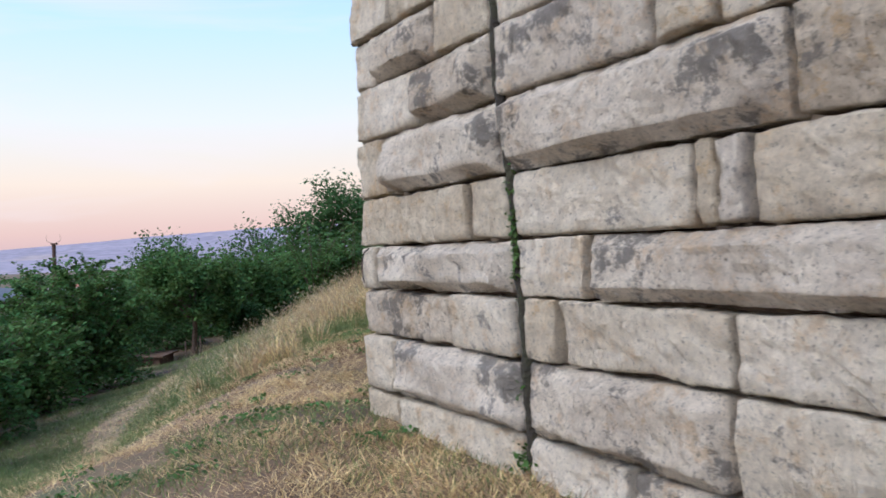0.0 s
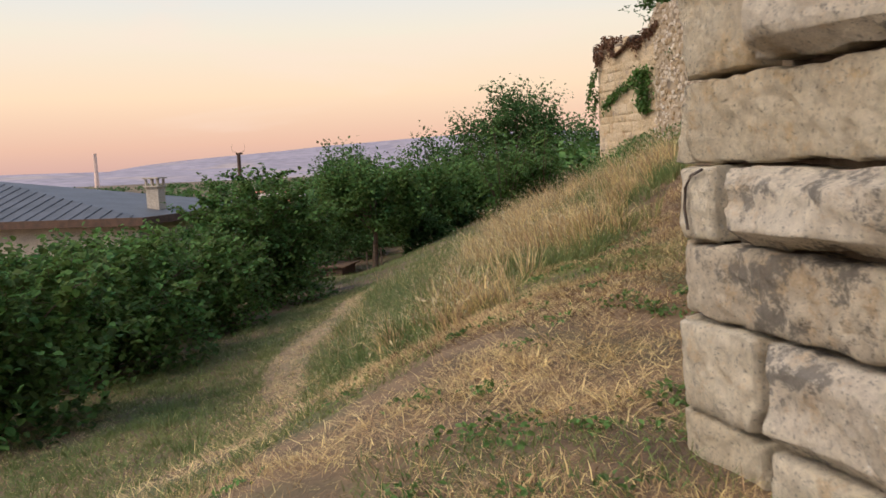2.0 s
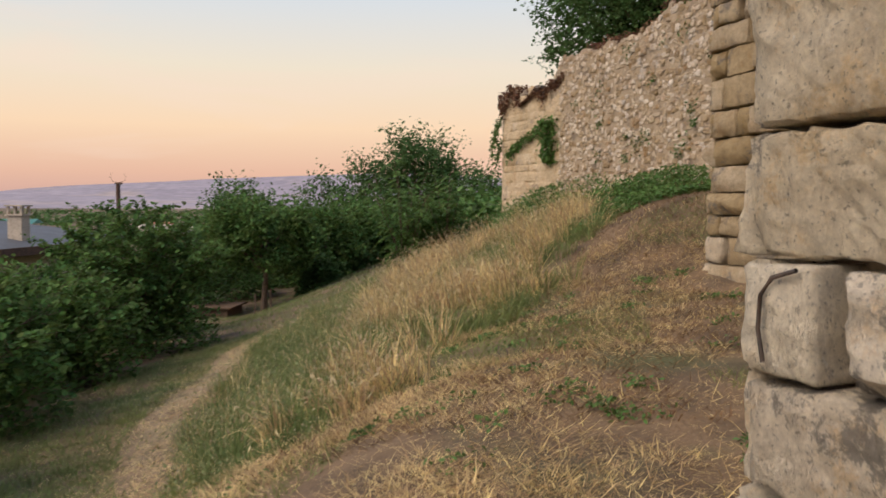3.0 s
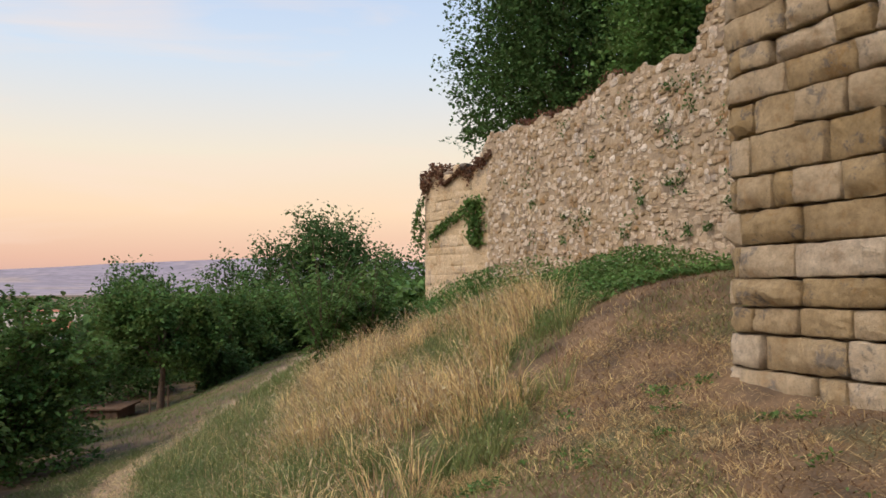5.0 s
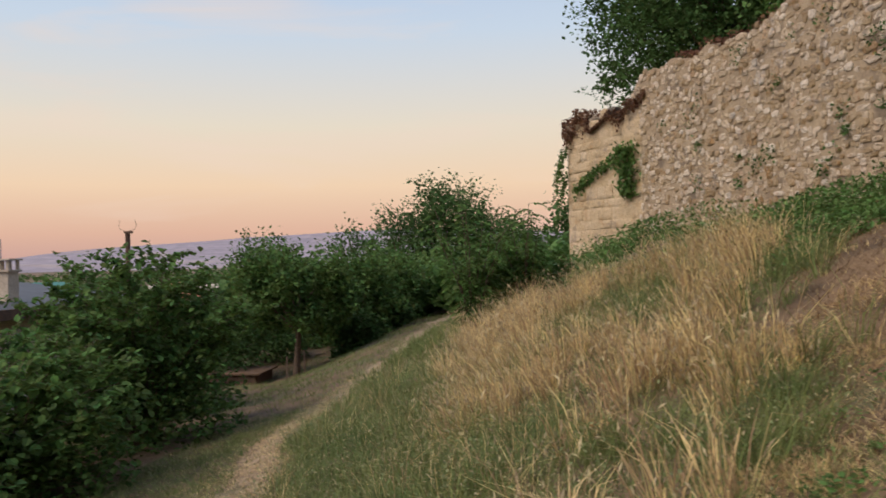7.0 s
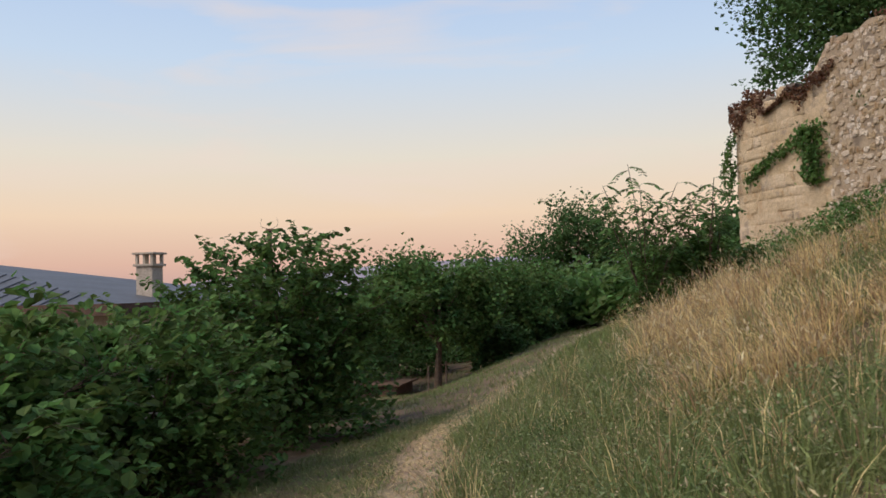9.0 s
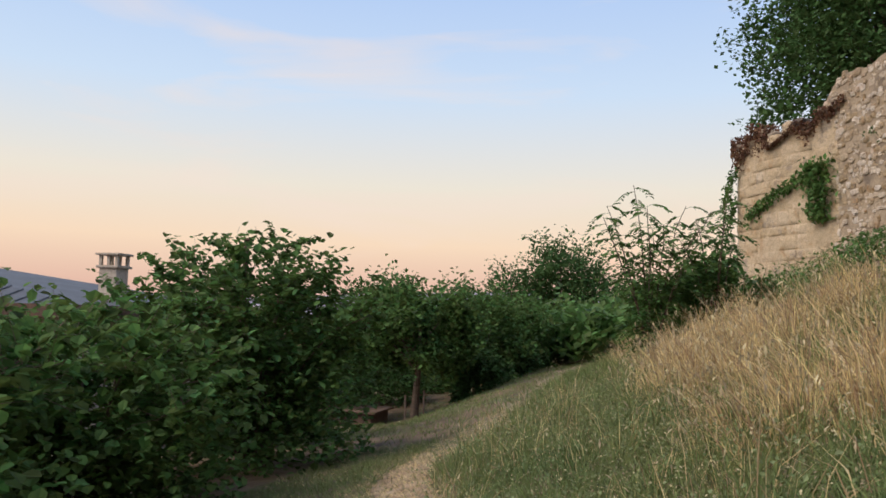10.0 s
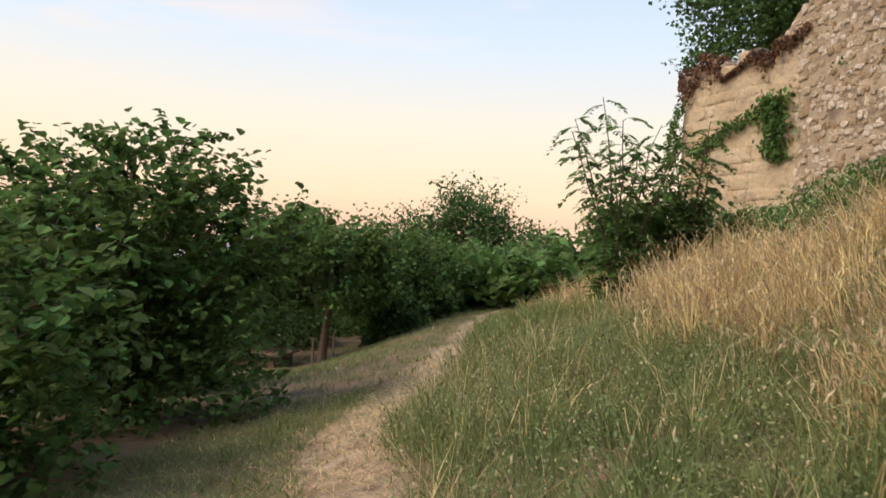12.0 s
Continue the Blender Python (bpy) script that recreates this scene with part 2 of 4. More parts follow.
def raw_mesh(name, verts, faces, material, smooth=False):
    """A mesh from an (n,3) array and an (m,k) array of one face size."""
    me = bpy.data.meshes.new(name)
    verts, faces = np.asarray(verts, dtype=np.float32), np.asarray(faces, dtype=np.int32)
    m, k = faces.shape
    me.vertices.add(len(verts))
    me.vertices.foreach_set("co", verts.ravel())
    me.loops.add(m * k)
    me.loops.foreach_set("vertex_index", faces.ravel())
    me.polygons.add(m)
    me.polygons.foreach_set("loop_start", np.arange(0, m * k, k, dtype=np.int32))
    me.polygons.foreach_set("use_smooth", np.full(m, smooth))
    me.update(calc_edges=True)
    me.materials.append(material)
    return me


def child(name, me, parent=None, label="", at=None):
    ob = new(name, me)
    if at is not None:
        ob.location = at
    ob.parent = parent
    if label:
        ob["label"] = label
    return ob


def part(name, bm, material, parent, label=""):
    me = bpy.data.meshes.new(name)
    bm.to_mesh(me)
    bm.free()
    me.materials.append(material)
    return child(name, me, parent, label)


def box(sx, sy, sz, at=(0, 0, 0), bevel=0.0, turn=0.0):
    bm = bmesh.new()
    bmesh.ops.create_cube(bm, size=1, matrix=pose(*at, 0, 0, turn) @ Matrix.Diagonal((sx, sy, sz, 1)))
    if bevel:
        bmesh.ops.bevel(bm, geom=bm.edges[:], offset=bevel, segments=2, affect="EDGES")
    return bm


def tube(points, radii, sides=7):
    """Verts and quad faces of a bent tapered tube."""
    p = np.asarray(points, float)
    n = len(p)
    d = np.gradient(p, axis=0)
    d /= np.linalg.norm(d, axis=1)[:, None] + 1e-9
    a = np.cross(d, np.where(np.abs(d[:, 2:3]) > 0.9, [[1.0, 0, 0]], [[0, 0, 1.0]]))
    a /= np.linalg.norm(a, axis=1)[:, None]
    b = np.cross(d, a)
    ang = np.linspace(0, 2 * math.pi, sides, endpoint=False)
    v = p[:, None] + np.asarray(radii)[:, None, None] * (np.cos(ang)[None, :, None] * a[:, None] + np.sin(ang)[None, :, None] * b[:, None])
    i, j = np.meshgrid(np.arange(n - 1), np.arange(sides), indexing="ij")
    jn = (j + 1) % sides
    f = np.stack([i * sides + j, i * sides + jn, (i + 1) * sides + jn, (i + 1) * sides + j], -1).reshape(-1, 4)
    return v.reshape(-1, 3), f


def joined(pieces):
    vs, fs, n = [], [], 0
    for v, f in pieces:
        vs.append(v)
        fs.append(f + n)
        n += len(v)
    return np.concatenate(vs), np.concatenate(fs)


def leaf_mesh(name, centres, size, material, droop=0.3, wide=0.75, loose=0.5, simple=False):
    """Folded pointed leaves, two quads each (simple: one), with random turns, one island a leaf."""
    n = len(centres)
    prof = np.array([[0, 0, 0], [0.35, 0.42, 0.10], [0.75, 0.33, 0.08], [1, 0, -0.06], [0.75, -0.33, 0.08], [0.35, -0.42, 0.10]])
    if simple:
        prof = np.array([[0, 0, 0], [0.5, 0.44, 0.10], [1, 0, -0.05], [0.5, -0.44, 0.06]])
    prof = prof * [1, wide, 1] - [0.5, 0, 0]
    yaw = rng.uniform(0, 2 * math.pi, n)
    pit = rng.normal(droop, loose, n)
    rol = rng.normal(0, loose, n)
    c, s = np.cos, np.sin
    ax = np.stack([c(yaw) * c(pit), s(yaw) * c(pit), -s(pit)], -1)
    ay0 = np.stack([-s(yaw), c(yaw), 0 * yaw], -1)
    az0 = np.cross(ax, ay0)
    ay = ay0 * c(rol)[:, None] + az0 * s(rol)[:, None]
    az = np.cross(ax, ay)
    sz = size * rng.uniform(0.6, 1.25, n)
    v = centres[:, None] + sz[:, None, None] * (prof[None, :, 0:1] * ax[:, None] + prof[None, :, 1:2] * ay[:, None] + prof[None, :, 2:3] * az[:, None])
    base = np.arange(n)[:, None, None] * len(prof)
    f = (base + np.array([[0, 1, 2, 3]] if simple else [[0, 1, 2, 3], [0, 3, 4, 5]])[None]).reshape(-1, 4)
    return raw_mesh(name, v.reshape(-1, 3), f, material)


# ---- ground ----
STATIONS = [
    (-9.0, [(-30, -3.2), (-8.0, -1.2), (-3.2, -0.25), (-1.8, 0.05), (0, 0), (3, 0)]),
    (0.0, [(-30, -3.2), (-7.7, -1.15), (-3.3, -0.36), (-1.7, 0), (0, 0), (1.5, 0.1), (3, 0.2)]),
    (5.0, [(-30, -3.2), (-7.9, -1.35), (-3.7, -0.36), (-2.2, 0.06), (-1.4, 0.24), (0, 0.25), (3, 0.4)]),
    (10.0, [(-30, -3.3), (-8.2, -1.65), (-4.7, -1.1), (-3.6, -0.55), (-2.2, 0.2), (-1.2, 0.37), (1, 0.41), (4, 0.75)]),
    (14.5, [(-30, -3.5), (-8.8, -2.0), (-5.9, -1.65), (-4.7, -1.3), (-4, -0.6), (-2.2, 0), (-0.3, 0.43), (1.4, 0.72), (4, 1.25), (8, 1.5), (10, 5.5)]),
    (18.0, [(-30, -3.6), (-9.2, -2.1), (-6.7, -1.65), (-4.9, -1.2), (-2, 0.1), (0, 1.1), (1.2, 1.83), (2.5, 2.0), (8.6, 2.1), (9.6, 5.5), (30, 5.5)]),
    (21.4, [(-30, -3.8), (-9.6, -2.2), (-7.1, -1.7), (-4.2, -0.7), (0, 1.3), (2, 2.1), (5.5, 2.25), (7.6, 2.3), (8.6, 5.5), (30, 5.5)]),
    (28.0, [(-30, -4.0), (-11.2, -2.55), (-8.2, -2.05), (-5, -0.8), (0, 1.8), (3.4, 2.4), (5.4, 2.4), (6.4, 5.5), (30, 5.5)]),
    (38.0, [(-30, -4.8), (-13.2, -3.6), (-11.2, -2.9), (-9.2, -2.2), (-7.4, -2.0), (-5, -0.9), (-1.6, 0.85), (1, 1.6), (3.4, 2.0), (4.6, 5.5), (30, 5.5)]),
    (46.0, [(-30, -5.0), (-14.3, -4.14), (-11.5, -2.9), (-9.4, -2.15), (-7.4, -1.95), (-5, -1.2), (0, 1.0), (4, 2), (6, 5.5), (30, 5.5)]),
    (58.0, [(-40, -6.0), (-13.0, -3.4), (-10.8, -2.4), (-7, -1.9), (-4, -1.0), (0, 0.8), (4, 1.5), (8, 5.5), (30, 5.5)]),
    (74.0, [(-40, -7.0), (-11, -2.5), (-9, -1.9), (-4, -1.0), (4, 0.5), (9, 5.0), (30, 5.5)]),
    (110.0, [(-60, -12.0), (-10, -9.0), (20, -6.0)]),
]
GX, GY = np.arange(-60, 40.01, 0.25), np.arange(-20, 130.01, 0.25)
_ys = np.array([s[0] for s in STATIONS])
_prof = np.array([np.interp(GX, [p[0] for p in s[1]], [p[1] for p in s[1]]) for s in STATIONS])
GRID = np.stack([np.interp(GY, _ys, _prof[:, i]) for i in range(len(GX))], 1)
_k = np.exp(-0.5 * (np.arange(-6, 7) / 2.2) ** 2)
_k /= _k.sum()
for axis in (0, 1):
    GRID = np.apply_along_axis(lambda r: np.convolve(np.pad(r, 6, mode="edge"), _k, "valid"), axis, GRID)


def waves(x, y, f, seed):
    """Cheap smooth noise by crossed waves, about -1 to 1."""
    r = np.random.default_rng(seed)
    out = 0 * x
    for i in range(6):
        a, ph, g = r.uniform(0, 6.28), r.uniform(0, 6.28), f * r.uniform(0.6, 1.7)
        out = out + np.sin(g * (x * np.cos(a) + y * np.sin(a)) + ph)
    return out / 3.2


def height(x, y):
    x, y = np.asarray(x, float), np.asarray(y, float)
    u, v = (np.clip(x, -60, 39.9) + 60) / 0.25, (np.clip(y, -20, 129.9) + 20) / 0.25
    i, j = u.astype(int), v.astype(int)
    fu, fv = u - i, v - j
    i2, j2 = np.minimum(i + 1, len(GX) - 1), np.minimum(j + 1, len(GY) - 1)
    near = (GRID[j, i] * (1 - fu) + GRID[j, i2] * fu) * (1 - fv) + (GRID[j2, i] * (1 - fu) + GRID[j2, i2] * fu) * fv
    out = np.maximum(np.maximum(-55 - x, x - 35), np.maximum(y - 105, -15 - y))
    k = np.clip(out / 260, 0, 1)
    k = k * k * (3 - 2 * k)
    far = -17 + 2 * waves(x, y, 0.004, 5)
    return near * (1 - k) + far * k + 0.03 * waves(x, y, 2.3, 3) + 0.012 * waves(x, y, 7, 4)


TRAIL_Y, TRAIL_X = [-10, 0, 6, 9, 11, 14.5, 20, 23, 28, 34, 46, 60], [-5.5, -4.6, -4.2, -4.1, -4.6, -6.1, -7.25, -7.45, -7.65, -7.9, -8.3, -7.8]


def trail_x(y):
    return np.interp(y, TRAIL_Y, TRAIL_X)


xs = np.concatenate([-np.geomspace(4500, 62, 26), np.arange(-60, -14, 1.5), np.arange(-14, 8, 0.15), np.arange(8, 40, 1.5), np.geomspace(41, 4500, 24)])
ys = np.concatenate([-np.geomspace(3000, 22, 20), np.arange(-20, -4, 1.0), np.arange(-4, 26, 0.15), np.arange(26, 110, 0.8), np.geomspace(111, 4800, 40)])
gx, gy = np.meshgrid(xs, ys)
gv = np.stack([gx, gy, height(gx, gy)], -1).reshape(-1, 3)
ii, jj = np.meshgrid(np.arange(len(ys) - 1), np.arange(len(xs) - 1), indexing="ij")
gf = np.stack([ii * len(xs) + jj, ii * len(xs) + jj + 1, (ii + 1) * len(xs) + jj + 1, (ii + 1) * len(xs) + jj], -1).reshape(-1, 4)
ground_mesh = raw_mesh("ground", gv, gf, M_GROUND, True)
off = np.abs(gv[:, 0] - trail_x(gv[:, 1]) + 0.25 * waves(gv[:, 0] * 0, gv[:, 1], 1.0, 36))
mask = np.clip(1.25 - off / 0.55, 0, 1) * np.clip((gv[:, 1] - 8) / 14, 0, 1) * (gv[:, 1] < 75)
ground_mesh.attributes.new("worn", "FLOAT", "POINT").data.foreach_set("value", mask.astype(np.float32))
ground = tagged(new("ground", ground_mesh), "dry mown grassy hillside with a worn earth trail", "ground", kind="structure")


# ---- stone walls ----
def path_line(points, rounding=0.0, step=0.05):
    """A plan line through points with rounded corners: arrays of length, place and outward normal (to the left of the way)."""
    p = np.array(points, float)
    seg = np.linalg.norm(np.diff(p, axis=0), axis=1)
    t = np.concatenate([[0], np.cumsum(seg)])
    s = np.arange(0, t[-1], step)
    q = np.stack([np.interp(s, t, p[:, 0]), np.interp(s, t, p[:, 1])], 1)
    if rounding:
        w = max(1, int(rounding / step))
        ker = np.ones(2 * w + 1) / (2 * w + 1)
        q = np.stack([np.convolve(np.pad(q[:, c], w, mode="reflect", reflect_type="odd"), ker, "valid") for c in (0, 1)], 1)
    d = np.gradient(q, axis=0)
    d /= np.linalg.norm(d, axis=1)[:, None]
    return s, q, np.stack([-d[:, 1], d[:, 0]], 1)


def on_path(line, s, out):
    L, q, nrm = line
    x = np.interp(s, L, q[:, 0]) + out * np.interp(s, L, nrm[:, 0])
    y = np.interp(s, L, q[:, 1]) + out * np.interp(s, L, nrm[:, 1])
    return x, y


def block(line, s0, s1, z0, z1, material, parent, seed, boss=0.02, rough=0.012, cell=0.07, name="stone_block", gap=0.012, gapz=0.004, back=0.22, skew=0.0, lean=0.0, worn=0.02, wob=0.012, soft=0.05, inset=0.02):
    """One weathered stone laid along a wall's plan line: uneven outline, rounded corners, worn arrises, spalled or pillowed face."""
    r = np.random.default_rng(seed)
    nx = max(7, min(46, int((s1 - s0) / cell) + 3))
    nz = max(7, min(17, int((z1 - z0) / cell) + 3))
    w, h = s1 - s0 - 2 * gap, z1 - z0 - 2 * gapz
    gu, gw = np.linspace(0, 1, nx), np.linspace(0, 1, nz)
    gu[1], gu[-2], gw[1], gw[-2] = 0.016 / w, 1 - 0.016 / w, 0.016 / h, 1 - 0.016 / h
    u, v = np.meshgrid(gu, gw, indexing="ij")
    eu, ev = np.minimum(u, 1 - u) * w, np.minimum(v, 1 - v) * h
    rc = min(soft * r.uniform(0.6, 1.5), 0.4 * w, 0.4 * h)
    dx, dy = np.maximum(rc - eu, 0), np.maximum(rc - ev, 0)
    both = (dx > 0) & (dy > 0)
    k = np.where(both, np.maximum(dx, dy) / np.maximum(np.hypot(dx, dy), 1e-6), 1.0)
    ss = s0 + gap + u * w + np.sign(0.5 - u) * dx * (1 - k)
    zz = z0 + gapz + v * h + np.sign(0.5 - v) * dy * (1 - k) + skew * (u - 0.5)
    edge = np.minimum(eu, ev)
    ss = ss - np.sign(u - 0.5) * np.clip(1 - eu / 0.12, 0, 1) * wob * np.abs(waves(zz + 0.7 * seed, zz * 0 + seed, 11, seed % 71))
    zz = zz - np.sign(v - 0.5) * np.clip(1 - ev / 0.12, 0, 1) * wob * np.abs(waves(ss + 0.3 * seed, ss * 0 + seed, 8, seed % 67))
    if boss > 0.04:
        f = np.clip((edge - 0.02) / (0.4 * h * r.uniform(0.35, 0.6)), 0, 1)
        shape = np.sqrt(f * (2 - f)) * (0.82 + 0.35 * waves(ss + 0.3 * seed, zz * 1.6, 5.5, seed % 83))
        shape = shape * (1 - np.clip((0.10 + 0.06 * np.sin(7 * u + seed) - v) / 0.1, 0, 1))
    else:
        f = np.clip(edge / 0.03, 0, 1)
        shape = f * (2 - f)
    o = boss * shape - worn * (1 - np.clip(edge / (soft * 0.9), 0, 1)) ** 2
    a = seed * 1.37
    spall = np.clip(2.2 * (waves(ss + a, zz * 1.5 - a, 3.6, seed % 61) - 0.25), 0, 1)
    o = o - rough * 1.7 * spall
    o = o + rough * (1.0 * waves(ss + a, zz * 1.3, 8, seed % 97) + 0.8 * waves(ss, zz + a, 19, seed % 89) + 0.6 * waves(ss - a, zz * 1.4, 37, seed % 79) + 0.6 * r.normal(0, 1, u.shape))
    o = o + r.uniform(-inset, inset * 0.6) + r.normal(0, 0.35 * inset) * (u - 0.5) + r.normal(0, 0.5 * inset) * (v - 0.5)
    chip = (edge < 1e-6) * (0.008 * r.random(u.shape) + 0.6 * wob * (r.random(u.shape) > 0.9))
    zz = zz - np.sign(v - 0.5) * chip
    ss = ss - np.sign(u - 0.5) * chip
    o = o - lean * zz
    x, y = on_path(line, ss, o)
    front = np.stack([x, y, zz], -1)
    rim = [(i, 0) for i in range(nx)] + [(nx - 1, j) for j in range(1, nz)] + [(i, nz - 1) for i in range(nx - 2, -1, -1)] + [(0, j) for j in range(nz - 2, 0, -1)]
    ri, rj = np.array([q[0] for q in rim]), np.array([q[1] for q in rim])
    bx, by = on_path(line, ss[ri, rj], -back - lean * zz[ri, rj])
    bk = np.stack([bx, by, zz[ri, rj]], -1)
    vs = np.concatenate([front.reshape(-1, 3), bk])
    i, j = np.meshgrid(np.arange(nx - 1), np.arange(nz - 1), indexing="ij")
    f1 = np.stack([i * nz + j, (i + 1) * nz + j, (i + 1) * nz + j + 1, i * nz + j + 1], -1).reshape(-1, 4)
    m = len(rim)
    fr = ri * nz + rj
    nxt = (np.arange(m) + 1) % m
    f2 = np.stack([fr, nx * nz + np.arange(m), nx * nz + nxt, fr[nxt]], -1)
    c = vs.mean(0)
    return child(name, raw_mesh(name, vs - c, np.concatenate([f1, f2]), material, True), parent, at=c)


def core(name, line, s0, s1, z0, z1, thick, material, label, depth=0.05, step=0.25, tops=None):
    """The mortared body behind the stones, closed all round."""
    s = np.arange(s0, s1 + 1e-6, step)
    n = len(s)
    top = np.full(n, z1) if tops is None else tops(s)
    fx, fy = on_path(line, s, -depth)
    bx, by = on_path(line, s, -thick)
    vs = np.concatenate([np.stack([fx, fy, 0 * s + z0], 1), np.stack([fx, fy, top], 1), np.stack([bx, by, top], 1), np.stack([bx, by, 0 * s + z0], 1)])
    i = np.arange(n - 1)
    fs = [np.stack([k * n + i, k * n + i + 1, ((k + 1) % 4) * n + i + 1, ((k + 1) % 4) * n + i], 1) for k in range(4)]
    ends = np.array([[0, n, 2 * n, 3 * n], [n - 1, 4 * n - 1, 3 * n - 1, 2 * n - 1]])
    return tagged(new(name, raw_mesh(name, vs, np.concatenate(fs + [ends]), material)), label, "wall", kind="structure")


# near bastion: straight face and a worn corner
LINE_A = path_line([(4.15, -2.35), (-0.63, 6.31), (3.3, 8.45)], 0.12)
CORNER_A = math.hypot(4.78, 8.66)
wall_near = core("wall_near", LINE_A, 0.0, CORNER_A + 4.3, -0.8, 6.2, 1.2, M_MORTAR, "pale weathered limestone bastion wall of large blocks", 0.15)
COURSES_A = [-0.25, 0.12, 0.47, 0.88, 1.22, 1.54, 1.90, 2.32, 2.72, 3.08, 3.46, 3.82, 4.2, 4.6, 5.0, 5.4, 5.8, 6.2]
JOINTS_A = {  # distances from the corner, and which of the stones are bossed
    1: ([0.0, 0.59, 2.16, 3.0, 4.1], ()), 2: ([0.0, 0.57, 2.18, 3.58, 4.5], (1, 2)), 3: ([0.0, 1.39, 2.16, 2.5, 3.60, 4.6], ()),
    4: ([0.0, 0.31, 2.13, 2.78, 4.5], (1, 3)), 5: ([0.0, 1.25, 1.66, 2.12, 3.45, 3.57, 3.72, 4.9], ()),
    6: ([0.0, 0.5, 2.06, 3.93, 4.6], (1, 2)), 7: ([0.0, 0.21, 1.02, 2.0, 3.28, 3.6, 4.4], (2,)), 8: ([0.0, 0.36, 1.29, 2.02, 3.1, 4.3], (1,)),
}
CRACKS_A = (2.16, 2.18, 2.13, 2.12, 2.06, 2.0, 2.02, 2.05)
seed = 100
for i in range(len(COURSES_A) - 1):
    cuts, bossed = JOINTS_A.get(i, ([0.0, 0.5 + 0.2 * (i % 2), 1.3, 2.05, 3.2, 4.3], ()))
    cuts = list(cuts)
    while cuts[-1] < CORNER_A - 0.3:
        cuts.append(cuts[-1] + random.uniform(0.6, 1.5))
    spans = [(CORNER_A - b, CORNER_A - a, n) for n, (a, b) in enumerate(zip(cuts, cuts[1:])) if CORNER_A - b > 0]
    r = CORNER_A
    while r < CORNER_A + 3.6:
        w = random.uniform(0.5, 1.0)
        spans.append((r, r + w, -1))
        r += w
    for a, b, n in spans:
        seed += 1
        wide = 0.034 if any(abs((CORNER_A - q) - c) < 1e-6 for q in (a, b) for c in CRACKS_A) else 0.005
        block(LINE_A, a, b, COURSES_A[i], COURSES_A[i + 1], M_ASHLAR_GREY if n in bossed or seed % 7 == 0 else M_ASHLAR, wall_near, seed, random.uniform(0.085, 0.12) if n in bossed else random.uniform(0.0, 0.03),
              0.0085, 0.042, lean=-0.008, gap=wide, skew=random.uniform(-0.012, 0.012), worn=random.uniform(0.004, 0.016), wob=random.choice((0.004, 0.008, 0.016)), soft=0.022, inset=0.022, gapz=0.001)



def crack_shade_strip(line, places, out, wide, label, parent, lean=0.0):
    """Painted shade in an upright crack: a narrow lumpy dark strip through (distance, height) places."""
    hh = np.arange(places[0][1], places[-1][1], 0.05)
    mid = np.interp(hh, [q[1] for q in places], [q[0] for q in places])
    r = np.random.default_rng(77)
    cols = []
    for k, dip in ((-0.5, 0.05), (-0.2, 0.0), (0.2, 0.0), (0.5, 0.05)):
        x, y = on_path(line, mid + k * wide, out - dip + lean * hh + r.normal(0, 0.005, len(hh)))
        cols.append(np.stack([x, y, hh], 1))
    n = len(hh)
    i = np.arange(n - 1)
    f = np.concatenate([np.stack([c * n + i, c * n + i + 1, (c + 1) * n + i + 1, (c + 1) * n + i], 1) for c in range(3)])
    child("crack_shade_strip", raw_mesh("crack_shade_strip", np.concatenate(cols), f, M_CRACK, True), parent, label)


# dark strip set near the face so the crack reads as shaded
crack_shade_strip(LINE_A, [(CORNER_A - c, z) for c, z in zip((2.17, 2.17, 2.16, 2.13, 2.12, 2.06, 2.0, 2.02, 2.05, 2.05), (0.1, 0.6, 1.05, 1.4, 1.7, 2.1, 2.5, 2.9, 3.4, 6.0))], 0.004, 0.05, "dark strip painted as the shade in the wall crack", wall_near, 0.008)

# second bastion behind it
LINE_B = path_line([(4.75, 6.05), (1.2, 15.1), (7.4, 17.45)], 0.4)
wall_second = core("wall_second", LINE_B, 0.0, 16.0, -0.5, 9.0, 1.5, M_MORTAR, "golden limestone bastion wall with a dark vertical crack", 0.16)
CORNER_B = math.hypot(3.55, 9.05)
z = 0.1
n = 0
while z < 9.0:
    h = 0.42 if n == 0 else random.uniform(0.27, 0.43)
    s = CORNER_B - 6.4 + random.uniform(0, 0.5)
    while s < 15.6:
        w = random.choice((random.uniform(0.3, 0.6), random.uniform(0.5, 1.15)))
        if z > 0.9 and s < CORNER_B - 2.05 < s + w and z < 3.0:
            w = CORNER_B - 2.05 - s
        if w > 0.15:
            seed += 1
            slot = abs(s + w - (CORNER_B - 2.05)) < 0.01
            block(LINE_B, s, s + w - (0.12 if slot else 0), z, z + h, M_ASHLAR_B, wall_second, seed, random.choice((0.0, 0.015, 0.03, 0.06, 0.075)), 0.012, 0.075, worn=random.uniform(0.004, 0.018), gap=random.choice((0.001, 0.002, 0.006)), gapz=0.002, skew=random.uniform(-0.014, 0.014), wob=random.choice((0.006, 0.012, 0.022)), soft=0.024, inset=0.026)
        s += w
    z += h
    n += 1

# same painted shade for the open slot of the second bastion
crack_shade_strip(LINE_B, [(CORNER_B - 2.11, 0.95), (CORNER_B - 2.11, 2.95)], -0.05, 0.13, "dark strip painted as the shade in the open wall slot", wall_second)

# rubble curtain wall and the far tower
LINE_R = path_line([(7.5, 16.45), (0.42, 37.4)], 0)
LEN_R = math.hypot(7.08, 20.95)


